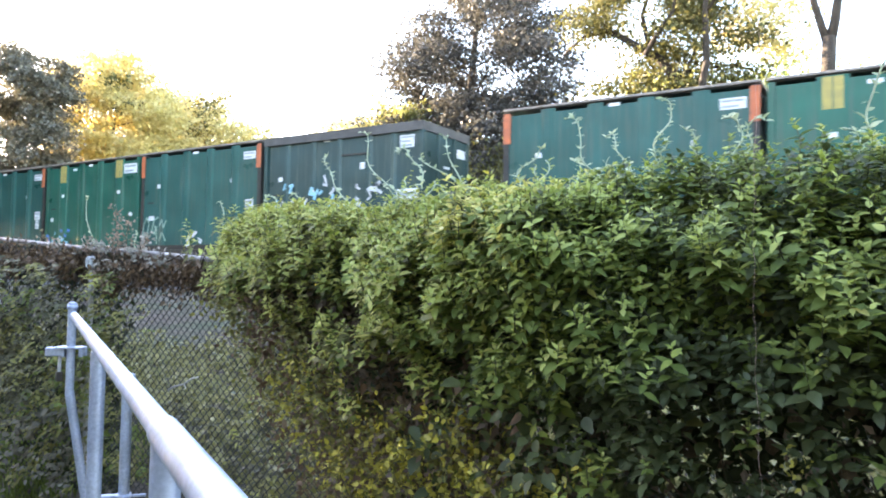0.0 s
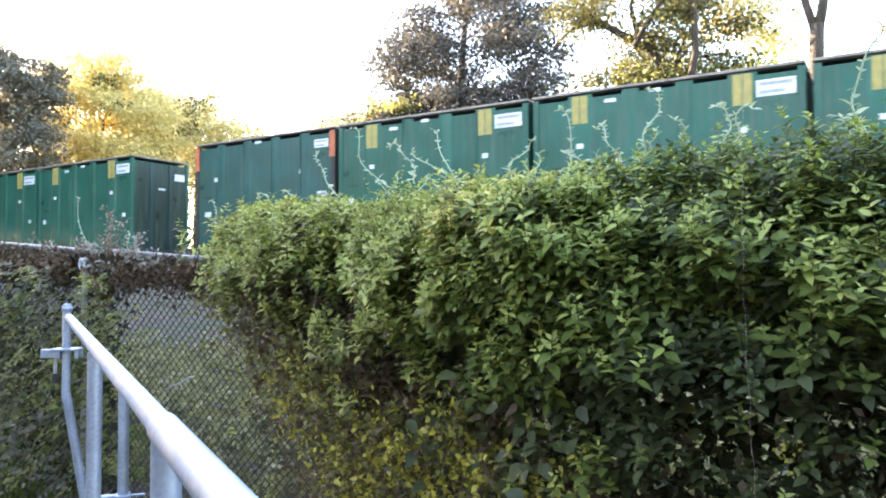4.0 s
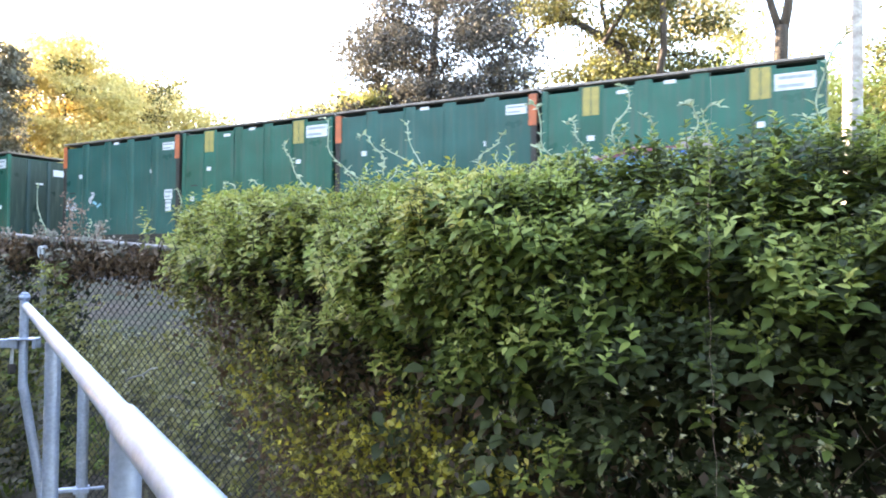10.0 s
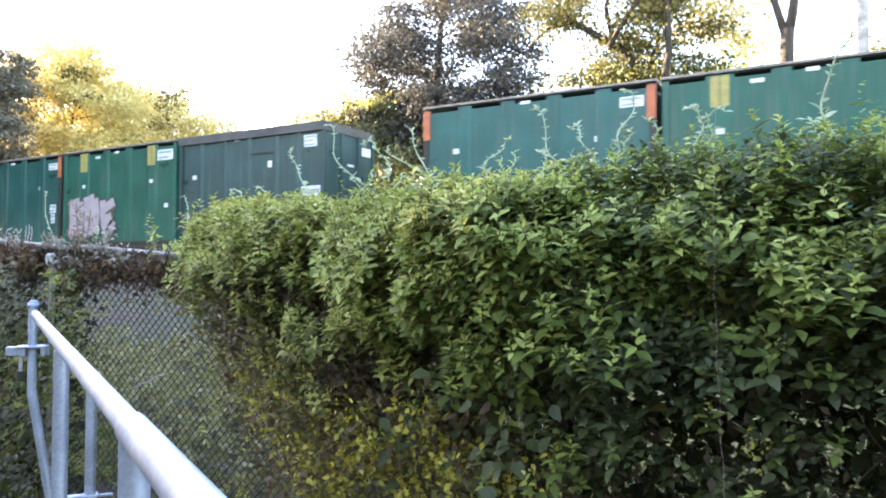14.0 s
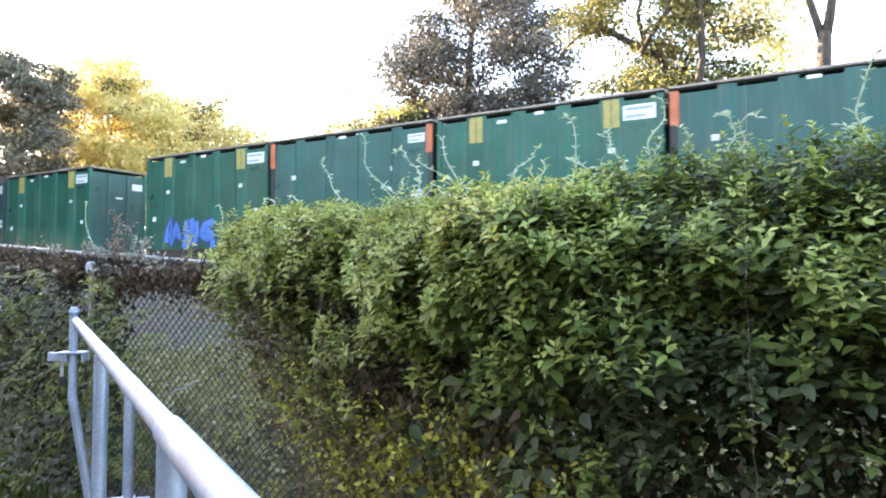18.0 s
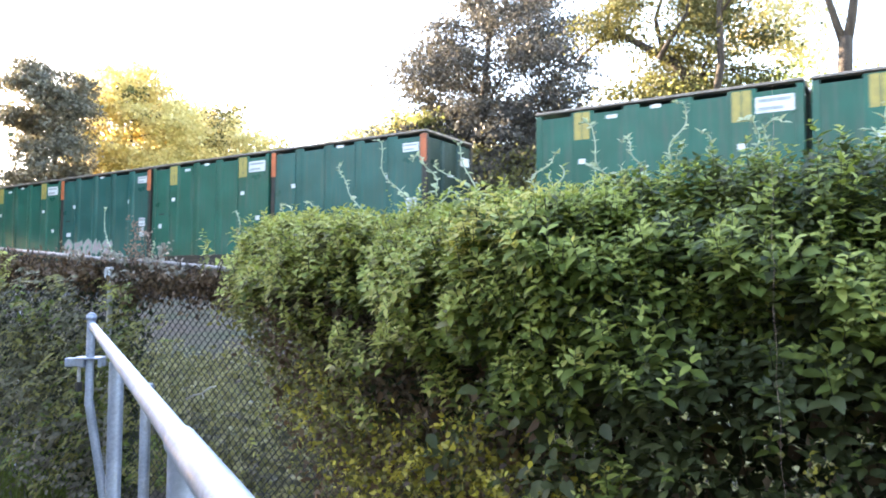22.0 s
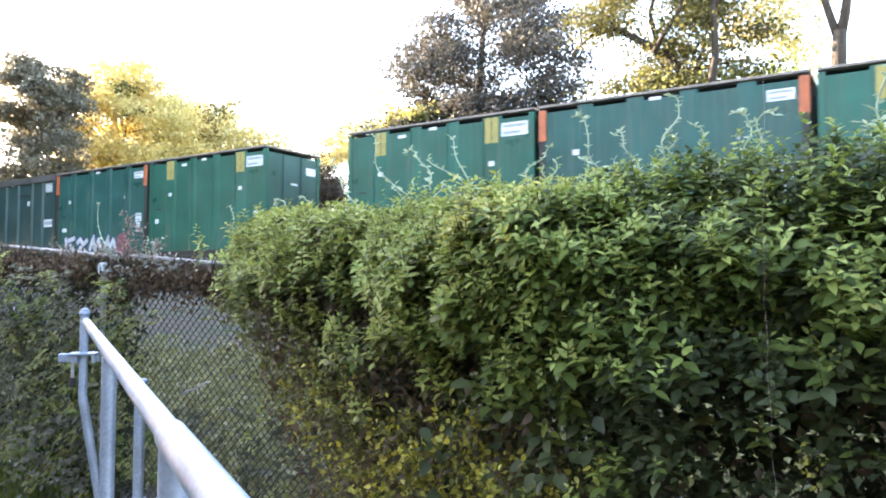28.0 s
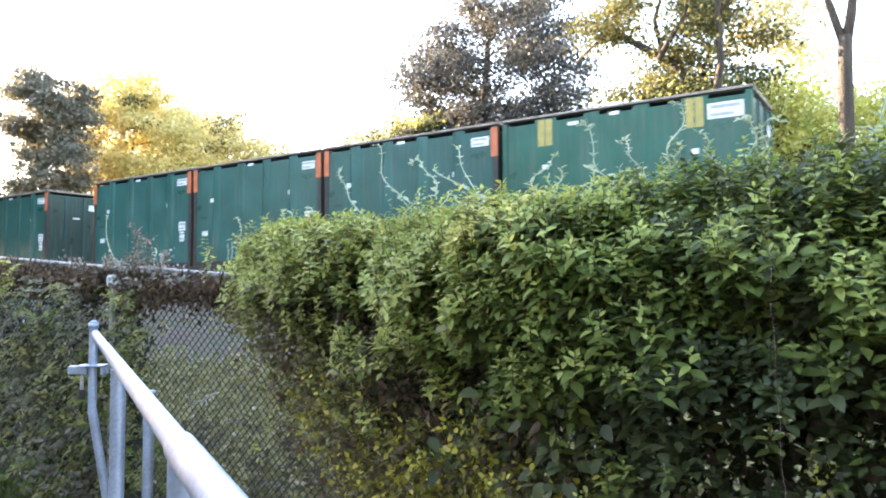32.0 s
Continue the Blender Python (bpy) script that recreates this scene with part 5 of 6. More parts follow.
    tubes("fork", [([(-1.66, 25, 8.9), (-1.85, 25, 9.6), (-2.06, 25, 10.4), (-2.7, 25, 14.2)], 0.13, 0.08), ([(-1.58, 25, 8.9), (-1.44, 25, 9.6), (-1.34, 25, 10.4), (-1.1, 25, 15.0)], 0.16, 0.10)], M_BARK, b, "", 10)
    # the upper crown here is likewise unseen and enlarged as a light block
    tree("pale_trunk_tree", "tall tree with a smooth pale trunk", ([(0.26, 21, 0.3), (0.28, 21, 5.0), (0.30, 21, 8.0), (0.24, 21, 17)], 0.25, 0.21),
         [((1.6, 22.0, 17.5), (4.4, 3.4, 3.2), 140, 46, 0.5, O), ((2.1, 22.5, 7.4), (1.0, 0.9, 1.6), 40, 40, 0.3, O)], (0.10, 0.18), 4, M_PALE, 0)
    tree("sunlit_bush", "sunlit yellow-green bush behind the railway", ([(-1.8, 30, 0.3), (-1.9, 30, 3), (-2.0, 30, 6.0)], 0.12, 0.05),
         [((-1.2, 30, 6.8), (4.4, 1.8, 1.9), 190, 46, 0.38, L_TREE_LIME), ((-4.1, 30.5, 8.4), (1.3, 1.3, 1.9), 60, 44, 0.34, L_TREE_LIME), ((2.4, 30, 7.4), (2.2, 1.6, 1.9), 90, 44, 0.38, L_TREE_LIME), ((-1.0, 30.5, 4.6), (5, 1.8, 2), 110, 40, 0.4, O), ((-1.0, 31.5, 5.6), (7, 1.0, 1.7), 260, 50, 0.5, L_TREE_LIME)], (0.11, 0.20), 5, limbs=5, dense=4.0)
    tree("shaded_tree", "dark leafy tree at the edge of the wood", ([(-52, 26, 0.3), (-52, 26, 6), (-51, 26, 12)], 0.4, 0.14),
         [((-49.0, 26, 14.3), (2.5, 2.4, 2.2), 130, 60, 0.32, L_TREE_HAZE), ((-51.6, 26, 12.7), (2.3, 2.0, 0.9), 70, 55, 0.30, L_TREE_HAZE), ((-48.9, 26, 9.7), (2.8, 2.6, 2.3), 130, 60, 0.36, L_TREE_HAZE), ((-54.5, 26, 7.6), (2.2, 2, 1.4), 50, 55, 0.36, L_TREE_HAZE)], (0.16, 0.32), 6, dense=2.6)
    # tree added beyond the view to shade the wood's left edge
    tree("edge_tree", "unseen dark full tree added to shade the edge of the wood", ([(-79, 22, 0.3), (-79, 22, 6), (-78, 22, 12)], 0.4, 0.14),
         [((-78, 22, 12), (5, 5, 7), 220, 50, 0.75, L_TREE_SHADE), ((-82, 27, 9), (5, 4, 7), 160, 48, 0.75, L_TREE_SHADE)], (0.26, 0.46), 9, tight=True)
    # out of view on the left, added to keep the low sun off
    tree("neighbour_tree", "unseen big dark tree added to shade the fence and the gate", ([(-45, 3, 0), (-45, 3, 7), (-44.5, 3, 14)], 0.5, 0.2),
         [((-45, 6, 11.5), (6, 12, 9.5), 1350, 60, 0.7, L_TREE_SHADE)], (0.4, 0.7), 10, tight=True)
    tree("golden_tree", "tree with bright golden sunlit foliage", ([(-54, 35, 0.3), (-54, 35, 7), (-53.5, 35, 14)], 0.35, 0.12),
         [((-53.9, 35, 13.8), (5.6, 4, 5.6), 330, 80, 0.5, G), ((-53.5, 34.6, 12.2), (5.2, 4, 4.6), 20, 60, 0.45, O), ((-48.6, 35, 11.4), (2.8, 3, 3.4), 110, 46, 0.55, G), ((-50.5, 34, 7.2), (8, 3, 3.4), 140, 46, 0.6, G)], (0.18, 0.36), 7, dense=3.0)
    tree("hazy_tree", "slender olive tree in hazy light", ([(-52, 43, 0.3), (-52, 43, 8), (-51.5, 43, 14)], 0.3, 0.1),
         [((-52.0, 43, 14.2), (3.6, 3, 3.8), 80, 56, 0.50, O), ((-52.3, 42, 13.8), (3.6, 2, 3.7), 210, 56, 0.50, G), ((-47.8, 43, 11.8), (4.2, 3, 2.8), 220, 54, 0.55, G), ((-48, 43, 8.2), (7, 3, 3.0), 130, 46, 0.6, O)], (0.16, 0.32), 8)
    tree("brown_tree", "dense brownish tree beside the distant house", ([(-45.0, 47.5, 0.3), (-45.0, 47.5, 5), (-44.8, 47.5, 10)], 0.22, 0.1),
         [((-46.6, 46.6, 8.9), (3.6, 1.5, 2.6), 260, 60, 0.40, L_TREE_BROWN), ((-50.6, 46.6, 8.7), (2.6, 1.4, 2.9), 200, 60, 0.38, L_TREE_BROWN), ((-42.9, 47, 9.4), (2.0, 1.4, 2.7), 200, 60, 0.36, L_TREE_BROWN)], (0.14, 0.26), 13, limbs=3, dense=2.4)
    tree("garden_tree", "tree with golden sunlit leaves before the distant house", ([(-36.5, 46, 0.3), (-36.5, 46, 6), (-36.3, 46, 11)], 0.25, 0.1),
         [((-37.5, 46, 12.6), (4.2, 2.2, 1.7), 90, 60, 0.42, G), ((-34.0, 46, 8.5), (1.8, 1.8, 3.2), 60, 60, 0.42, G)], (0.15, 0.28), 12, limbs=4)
    # unseen row added at the back; its height along x shapes the sky light
    w = empty("tree_row", "unseen dense row of trees added behind the viewer to block sky light", "trees", kind="stuff")
    n = 900
    cx = RNG.uniform(-95, 45, n)
    c = np.stack([cx, RNG.uniform(-11.5, -8.0, n), np.interp(cx, [-24, -17, -12, -2, 3], [13.0, 11.0, 4.0, 4.0, 9.0]) * RNG.uniform(0.02, 1, n) ** 0.8], -1)
    clumps("row_leaves", c, 26, 0.9, (0.5, 0.9), L_TREE_OLIVE, w, floor=0.05)
    s = empty("thicket", "dark shrubby thicket along the far side of the railway", "shrubs", kind="stuff")
    rows = []
    for i in range(-22, 5):
        x = i * 2.3 + RNG.uniform(-0.6, 0.6)
        rows.append(crown_points(16, (x, 25.5 + RNG.uniform(-0.8, 1.2), 2.3 + RNG.uniform(-0.2, 0.4)), (1.9, 1.3, 1.9 + RNG.uniform(-0.2, 0.5))))
    # low dark leaves added so the shade under the train stays dark
    low = np.stack([RNG.uniform(-110, 12, 1500), RNG.uniform(23.0, 25.5, 1500), RNG.uniform(0.5, 2.2, 1500)], -1)
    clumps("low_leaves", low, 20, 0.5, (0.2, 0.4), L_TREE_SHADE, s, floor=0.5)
    clumps("shrub_leaves", np.concatenate(rows), 34, 0.42, (0.10, 0.2), O, s, floor=0.8)


make_trees()


def make_far_shrubs():
    s = empty("far_shrubs", "golden-green shrubs rising beyond the railway", "shrubs", kind="stuff")
    rows = []
    for i in range(15):
        x = -11 + 1.6 * i + RNG.uniform(-0.6, 0.6)
        rows.append(crown_points(26, (x, 28 + RNG.uniform(-1, 1), 3.6 + RNG.uniform(-0.3, 0.8)), (1.9, 1.5, 3.0)))
    c = np.concatenate(rows)
    dark = np.concatenate([crown_points(34, (-20.5 + 1.5 * i, 30 + RNG.uniform(-1, 1), 4.4 + RNG.uniform(-0.4, 0.8)), (1.9, 1.5, 3.6)) for i in range(9)])
    clumps("dark_leaves", dark[: len(dark) * 2 // 3], 40, 0.40, (0.13, 0.24), L_TREE_OLIVE, s, floor=0.6)
    clumps("grey_leaves", dark[len(dark) * 2 // 3:], 40, 0.40, (0.13, 0.24), L_TREE_DARK, s, floor=0.6)
    clumps("olive_leaves", c[::2], 34, 0.40, (0.13, 0.24), L_TREE_OLIVE, s, floor=0.6)
    # every other shrub cluster, lighter with sunlight in its colour
    clumps("golden_leaves", c[1::2], 34, 0.40, (0.13, 0.24), L_TREE_LIME, s, floor=0.6)


make_far_shrubs()


def make_house():
    h = empty("house", "distant house with pale blue siding", "house")
    bm = bmesh.new()
    box(bm, -38.2, 52, 5.55, 6.8, 5, 10.9)
    part("wall", bm, M_SIDING, h)
    bm = bmesh.new()
    for y, a in ((50.7, 12), (53.3, -12)):
        bmesh.ops.create_cube(bm, size=1.0, matrix=Matrix.Translation((-38.2, y, 11.36)) @ Matrix.Rotation(radians(a), 4, "X") @ Matrix.Diagonal((7.0, 2.66, 0.14, 1)))
    part("roof", bm, M_ROOF, h)
    for x in (-40.0, -38.0, -36.0):
        for z in (9.2, 5.8):
            bm = bmesh.new()
            box(bm, x, 49.48, z, 0.9, 0.06, 1.3)
            w = part("window", bm, M_GLASS_DARK, h)
            bm = bmesh.new()
            for dx, dz, sx, sz in ((-0.5, 0, 0.1, 1.5), (0.5, 0, 0.1, 1.5), (0, 0.7, 1.1, 0.1), (0, -0.7, 1.1, 0.1)):
                box(bm, x + dx, 49.46, z + dz, sx, 0.08, sz)
            part("frame", bm, M_WHITE, w)


make_house()


# ---- train ----
BOX_L, BOX_W, BOX_H = 6.06, 2.50, 3.50
SKIN = -BOX_W / 2
DECK_Z = 2.23


def along(s):
    return -BOX_L / 2 + BOX_L * s


def down(h):
    return BOX_H * (1 - h)


def plate(name, s0, s1, h0, h1, material, parent, y, bars=0, label="", thick=0.004):
    """A thin plate on the side wall, with rows of print where asked."""
    bm = bmesh.new()
    box(bm, along((s0 + s1) / 2), y - thick / 2, down((h0 + h1) / 2), BOX_L * (s1 - s0), thick, BOX_H * (h1 - h0))
    ob = part(name, bm, material, parent, label)
    for i in range(bars):
        bm = bmesh.new()
        hz = h0 + (h1 - h0) * (i + 0.5) / bars
        wide = (s1 - s0) * (0.86, 0.66, 0.78)[i % 3]
        box(bm, along(s0 + (s1 - s0) * 0.07 + wide / 2), y - thick - 0.002, down(hz), BOX_L * wide, 0.003, BOX_H * (h1 - h0) * 0.42 / bars)
        part("print", bm, M_PRINT, ob)
    return ob


def container(style, label):
    """style: 'bar' yellow bars, 'corner' orange corners, 'grey' deep-ribbed grey box."""
    grey = style == "grey"
    paint = {"bar": M_GREEN, "corner": M_TEAL, "grey": M_GREY}[style]
    c = empty("waste_container", label, "container", "containers on the train")
    panel = SKIN + (0.07 if grey else 0.024)
    bm = bmesh.new()
    box(bm, 0, 0, 1.69, BOX_L - 0.12, -2 * panel, 3.26, 0.01)
    part("body", bm, paint, c)
    ribs = (0.16, 0.335, 0.505, 0.69, 0.83) if grey else (0.20, 0.40, 0.60, 0.80)
    for s in ribs:
        wide = 0.09 if grey else (0.40 if s in (0.20, 0.80) and style == "bar" else 0.20)
        for side in (1, -1):
            bm = bmesh.new()
            z1 = 3.40
            x = along(s)
            ch = 0.06 if grey else 0.10
            y0, y1 = panel + 0.005, SKIN
            v = [bm.verts.new((x + dx, side * y, z)) for z in (0.16, z1) for dx, y in ((-wide / 2 - ch, y0), (-wide / 2, y1), (wide / 2, y1), (wide / 2 + ch, y0))]
            for f in ((0, 1, 5, 4), (1, 2, 6, 5), (2, 3, 7, 6), (3, 2, 1, 0), (4, 5, 6, 7), (0, 4, 7, 3)):
                bm.faces.new([v[i] for i in f])
            part("rib", bm, paint, c)
    for sx in (1, -1):
        for sy in (1, -1):
            bm = bmesh.new()
            box(bm, sx * (BOX_L / 2 - 0.075), sy * (BOX_W / 2 - 0.06), 1.70, 0.15, 0.125, 3.40, 0.012)
            part("corner_post", bm, M_DARK if style == "corner" else paint, c)
        bm = bmesh.new()
        box(bm, sx * (BOX_L / 2 - 0.055), 0, 1.70, 0.03, BOX_W - 0.26, 3.20)
        part("end_wall", bm, M_GREY if grey else M_SHADED_END, c)
        for y in (-0.42, 0.42):
            bm = bmesh.new()
            box(bm, sx * (BOX_L / 2 - 0.02), y, 1.70, 0.06, 0.13, 3.20, 0.01)
            part("end_rib", bm, M_GREY, c)
        bm = bmesh.new()
        box(bm, sx * (BOX_L / 2 - 0.035), 0.85, 2.86, 0.012, 0.46, 0.26)
        part("end_label", bm, M_WHITE, c, "white printed label")
        bm = bmesh.new()
        box(bm, sx * (BOX_L / 2 - 0.035), 0.05, 2.35, 0.012, 0.30, 0.07)
        part("end_plate", bm, M_WHITE, c)
    bm = bmesh.new()
    rim_h = 0.26 if grey else 0.060
    for y in (-1, 1):
        box(bm, 0, y * (BOX_W / 2 - 0.03), BOX_H - rim_h / 2, BOX_L + 0.02, 0.11, rim_h, 0.012)
    for x in (-1, 1):
        box(bm, x * (BOX_L / 2 - 0.045), 0, BOX_H - rim_h / 2 - 0.002, 0.11, BOX_W - 0.10, rim_h - 0.006)
    part("top_rim", bm, M_ROLL if grey else M_RIM, c, "weathered steel rim")
    bm = bmesh.new()
    box(bm, 0, 0, BOX_H - 0.05, BOX_L - 0.2, BOX_W - 0.2, 0.05)
    part("lid", bm, M_TARP, c, "dusty sheet lid")
    for y in (-1, 1):
        bm = bmesh.new()
        box(bm, 0, y * (BOX_W / 2 - 0.05), 0.08, BOX_L - 0.32, 0.10, 0.16, 0.01)
        part("bottom_rail", bm, M_DARK if not grey else M_GREY, c)
    on_panel = panel - 0.003
    if style == "bar":
        for s in (0.20, 0.80):
            for side in (-1, 1):
                w = 0.030
                m = s + side * 0.0170
                plate("yellow_bar", m - w / 2, m + w / 2, 0.035, 0.225, M_YELLOW, c, SKIN - 0.003, 0, "faded yellow marking bar")
        plate("label", 0.845, 0.970, 0.085, 0.185, M_WHITE, c, on_panel, 2, "white printed label")
        for s, h in ((0.20, 0.36), (0.80, 0.36)):
            plate("reflector", s - 0.014, s + 0.014, h, h + 0.035, M_WHITE, c, SKIN - 0.003)
        plate("small_plate", 0.475, 0.515, 0.045, 0.068, M_WHITE, c, on_panel)
        plate("small_plate", 0.30, 0.345, 0.075, 0.10, M_WHITE, c, on_panel)
        plate("square_plate", 0.06, 0.09, 0.62, 0.665, M_WHITE, c, on_panel)
        plate("square_plate", 0.905, 0.935, 0.60, 0.64, M_WHITE, c, on_panel)
    elif style == "corner":
        for s in (0.0, 1.0):
            bm = bmesh.new()
            x = along(s) + (0.10 if s == 0 else -0.10)
            box(bm, x, SKIN - 0.006, down(0.145), 0.20, 0.018, BOX_H * 0.22, 0.003)
            part("orange_corner", bm, M_ORANGE, c, "orange painted corner")
        plate("label", 0.865, 0.955, 0.095, 0.165, M_WHITE, c, on_panel, 2, "white printed label")
        for s, h in ((0.16, 0.335), (0.78, 0.335)):
            plate("reflector", s - 0.014, s + 0.014, h, h + 0.038, M_WHITE, c, on_panel)
        plate("small_plate", 0.455, 0.50, 0.04, 0.062, M_WHITE, c, on_panel)
        plate("tall_label", 0.885, 0.945, 0.54, 0.63, M_WHITE, c, on_panel, 2, "white printed label")
        plate("tall_label", 0.895, 0.935, 0.64, 0.74, M_WHITE, c, on_panel, 2)
        plate("square_plate", 0.075, 0.125, 0.655, 0.70, M_WHITE, c, on_panel)
    else:
        plate("label", 0.865, 0.945, 0.10, 0.20, M_WHITE, c, on_panel, 3, "white printed label")
        plate("label", 0.850, 0.970, 0.53, 0.62, M_WHITE, c, on_panel, 1, "white printed label")
        plate("reflector", 0.095, 0.125, 0.36, 0.40, M_WHITE, c, on_panel)
        plate("reflector", 0.635, 0.662, 0.29, 0.345, M_WHITE, c, on_panel - 0.02)
        plate("square_plate", 0.035, 0.075, 0.72, 0.76, M_WHITE, c, on_panel)
        plate("small_plate", 0.40, 0.44, 0.06, 0.085, M_WHITE, c, on_panel)
        bm = bmesh.new()
        box(bm, along(0.598), on_panel + 0.01, down(0.60), BOX_L * 0.145, 0.03, BOX_H * 0.74, 0.006)
        part("side_door", bm, M_GREY, c, "grey steel access door")
        bm = bmesh.new()
        box(bm, along(0.598), on_panel - 0.01, down(0.215), BOX_L * 0.165, 0.04, 0.045)
        part("door_header", bm, M_DARK, c)
    bm = bmesh.new()
    box(bm, along(0.09), on_panel - 0.006, down(0.52), 0.30, 0.02, 0.04)
    part("latch_bar", bm, M_DARK, c)
    return c


def ribbon(bm, pts, width, y):
    """A flat brush stroke along points (x, z)."""
    left, right = [], []
    for i, (px, pz) in enumerate(pts):
        ax, az = pts[max(i - 1, 0)]
        bx, bz = pts[min(i + 1, len(pts) - 1)]
        d = math.hypot(bx - ax, bz - az) or 1.0
        nx, nz = -(bz - az) / d * width / 2, (bx - ax) / d * width / 2
        left.append(bm.verts.new((px + nx, y, pz + nz)))
        right.append(bm.verts.new((px - nx, y, pz - nz)))
    for i in range(len(pts) - 1):
        bm.faces.new((left[i], left[i + 1], right[i + 1], right[i]))


GLYPHS = (
    [[(0.0, 0.2), (0.3, 0.95), (0.42, 0.15), (0.75, 0.8), (0.98, 0.3)]],
    [[(0.05, 0.1), (0.1, 0.7), (0.45, 0.95), (0.8, 0.72), (0.7, 0.35), (0.35, 0.3)], [(0.0, 0.05), (0.95, 0.12)]],
    [[(0.1, 0.95), (0.25, 0.3), (0.6, 0.05), (0.9, 0.4)], [(0.3, 0.75), (0.95, 0.9)], [(0.55, 0.6), (0.7, 0.3)]],
    [[(0.0, 0.6), (0.3, 0.85), (0.6, 0.55), (0.95, 0.8)], [(0.05, 0.1), (0.4, 0.4), (0.9, 0.08)]],
    [[(0.9, 0.9), (0.3, 0.8), (0.15, 0.45), (0.5, 0.3), (0.65, 0.55), (0.4, 0.62)], [(0.75, 0.6), (0.85, 0.0)]],
    [[(0.1, 0.0), (0.2, 0.5), (0.05, 0.95)], [(0.4, 0.05), (0.55, 0.6), (0.4, 1.0)], [(0.75, 0.1), (0.9, 0.55), (0.7, 0.9)]],
)


def blob(bm, cx, cz, rx, rz, y, rnd, n=26, rough=0.10):
    """A sprayed patch with an uneven outline."""
    ph = [rnd.uniform(0, 6.28) for _ in range(3)]
    ring = []
    for k in range(n):
        a = 2 * math.pi * k / n
        r = 1.0 + rough * (math.sin(3 * a + ph[0]) + 0.8 * math.sin(5 * a + ph[1]) + 0.6 * math.sin(8 * a + ph[2]))
        ring.append(bm.verts.new((cx + math.cos(a) * r * rx, y, cz + math.sin(a) * r * rz)))
    bm.faces.new(ring)


def sprayed(parent, s0, s1, h0, h1, fill, edge, seed, count, style):
    """Sprayed tags that cannot be read: block strokes, thin lines, bits or patches."""
    rnd = random.Random(seed)
    width = (s1 - s0) * BOX_L / count
    hi = (h1 - h0) * BOX_H
    y = SKIN - 0.004
    for i in range(count):
        x0, z0 = along(s0) + width * i, down(h1)
        if style == "patch":
            bm = bmesh.new()
            blob(bm, x0 + width / 2, z0 + hi / 2, width * 0.46, hi * 0.46, y, rnd)
            part("graffiti_patch", bm, fill, parent, "sprayed graffiti patch")
            continue
        if style == "bits":
            for k in range(4):
                bm = bmesh.new()
                cx, cz = x0 + width * rnd.uniform(0.1, 0.9), z0 + hi * rnd.uniform(0.08, 0.92)
                pts = [(cx, cz)]
                for _ in range(rnd.randint(2, 4)):
                    pts.append((pts[-1][0] + rnd.uniform(-0.22, 0.30) * width, pts[-1][1] + rnd.uniform(-0.16, 0.16) * hi))
                ribbon(bm, pts, rnd.uniform(0.05, 0.13), y - 0.002 * k)
                part("graffiti_stroke", bm, fill if k % 2 else edge, parent, "faded sprayed strokes")
            continue
        glyph = rnd.choice(GLYPHS)
        shear = rnd.uniform(-0.05, 0.18)
        big = rnd.uniform(0.86, 1.0)
        w = (0.17 * hi + 0.02) if style == "block" else 0.035 + 0.02 * hi
        for k, stroke in enumerate(glyph):
            pts = []
            for q in range(len(stroke) - 1):
                for f in (0.0, 0.34, 0.67):
                    u = stroke[q][0] + (stroke[q + 1][0] - stroke[q][0]) * f
                    v = stroke[q][1] + (stroke[q + 1][1] - stroke[q][1]) * f
                    pts.append((u, v))
            pts.append(stroke[-1])
            pts = [(x0 + width * (0.06 + 0.86 * u + shear * v + 0.02 * math.sin(9 * v)), z0 + hi * big * (0.04 + 0.90 * v)) for u, v in pts]
            bm = bmesh.new()
            ribbon(bm, pts, w * (1.7 if style == "block" else 1.0), y - 0.003 * (k % 2))
            out = part("graffiti_outline", bm, edge, parent, "sprayed graffiti outline")
            if style == "block":
                bm = bmesh.new()
                ribbon(bm, pts, w, y - 0.008 - 0.003 * (k % 2))
                part("graffiti_fill", bm, fill, out, "sprayed graffiti stroke")


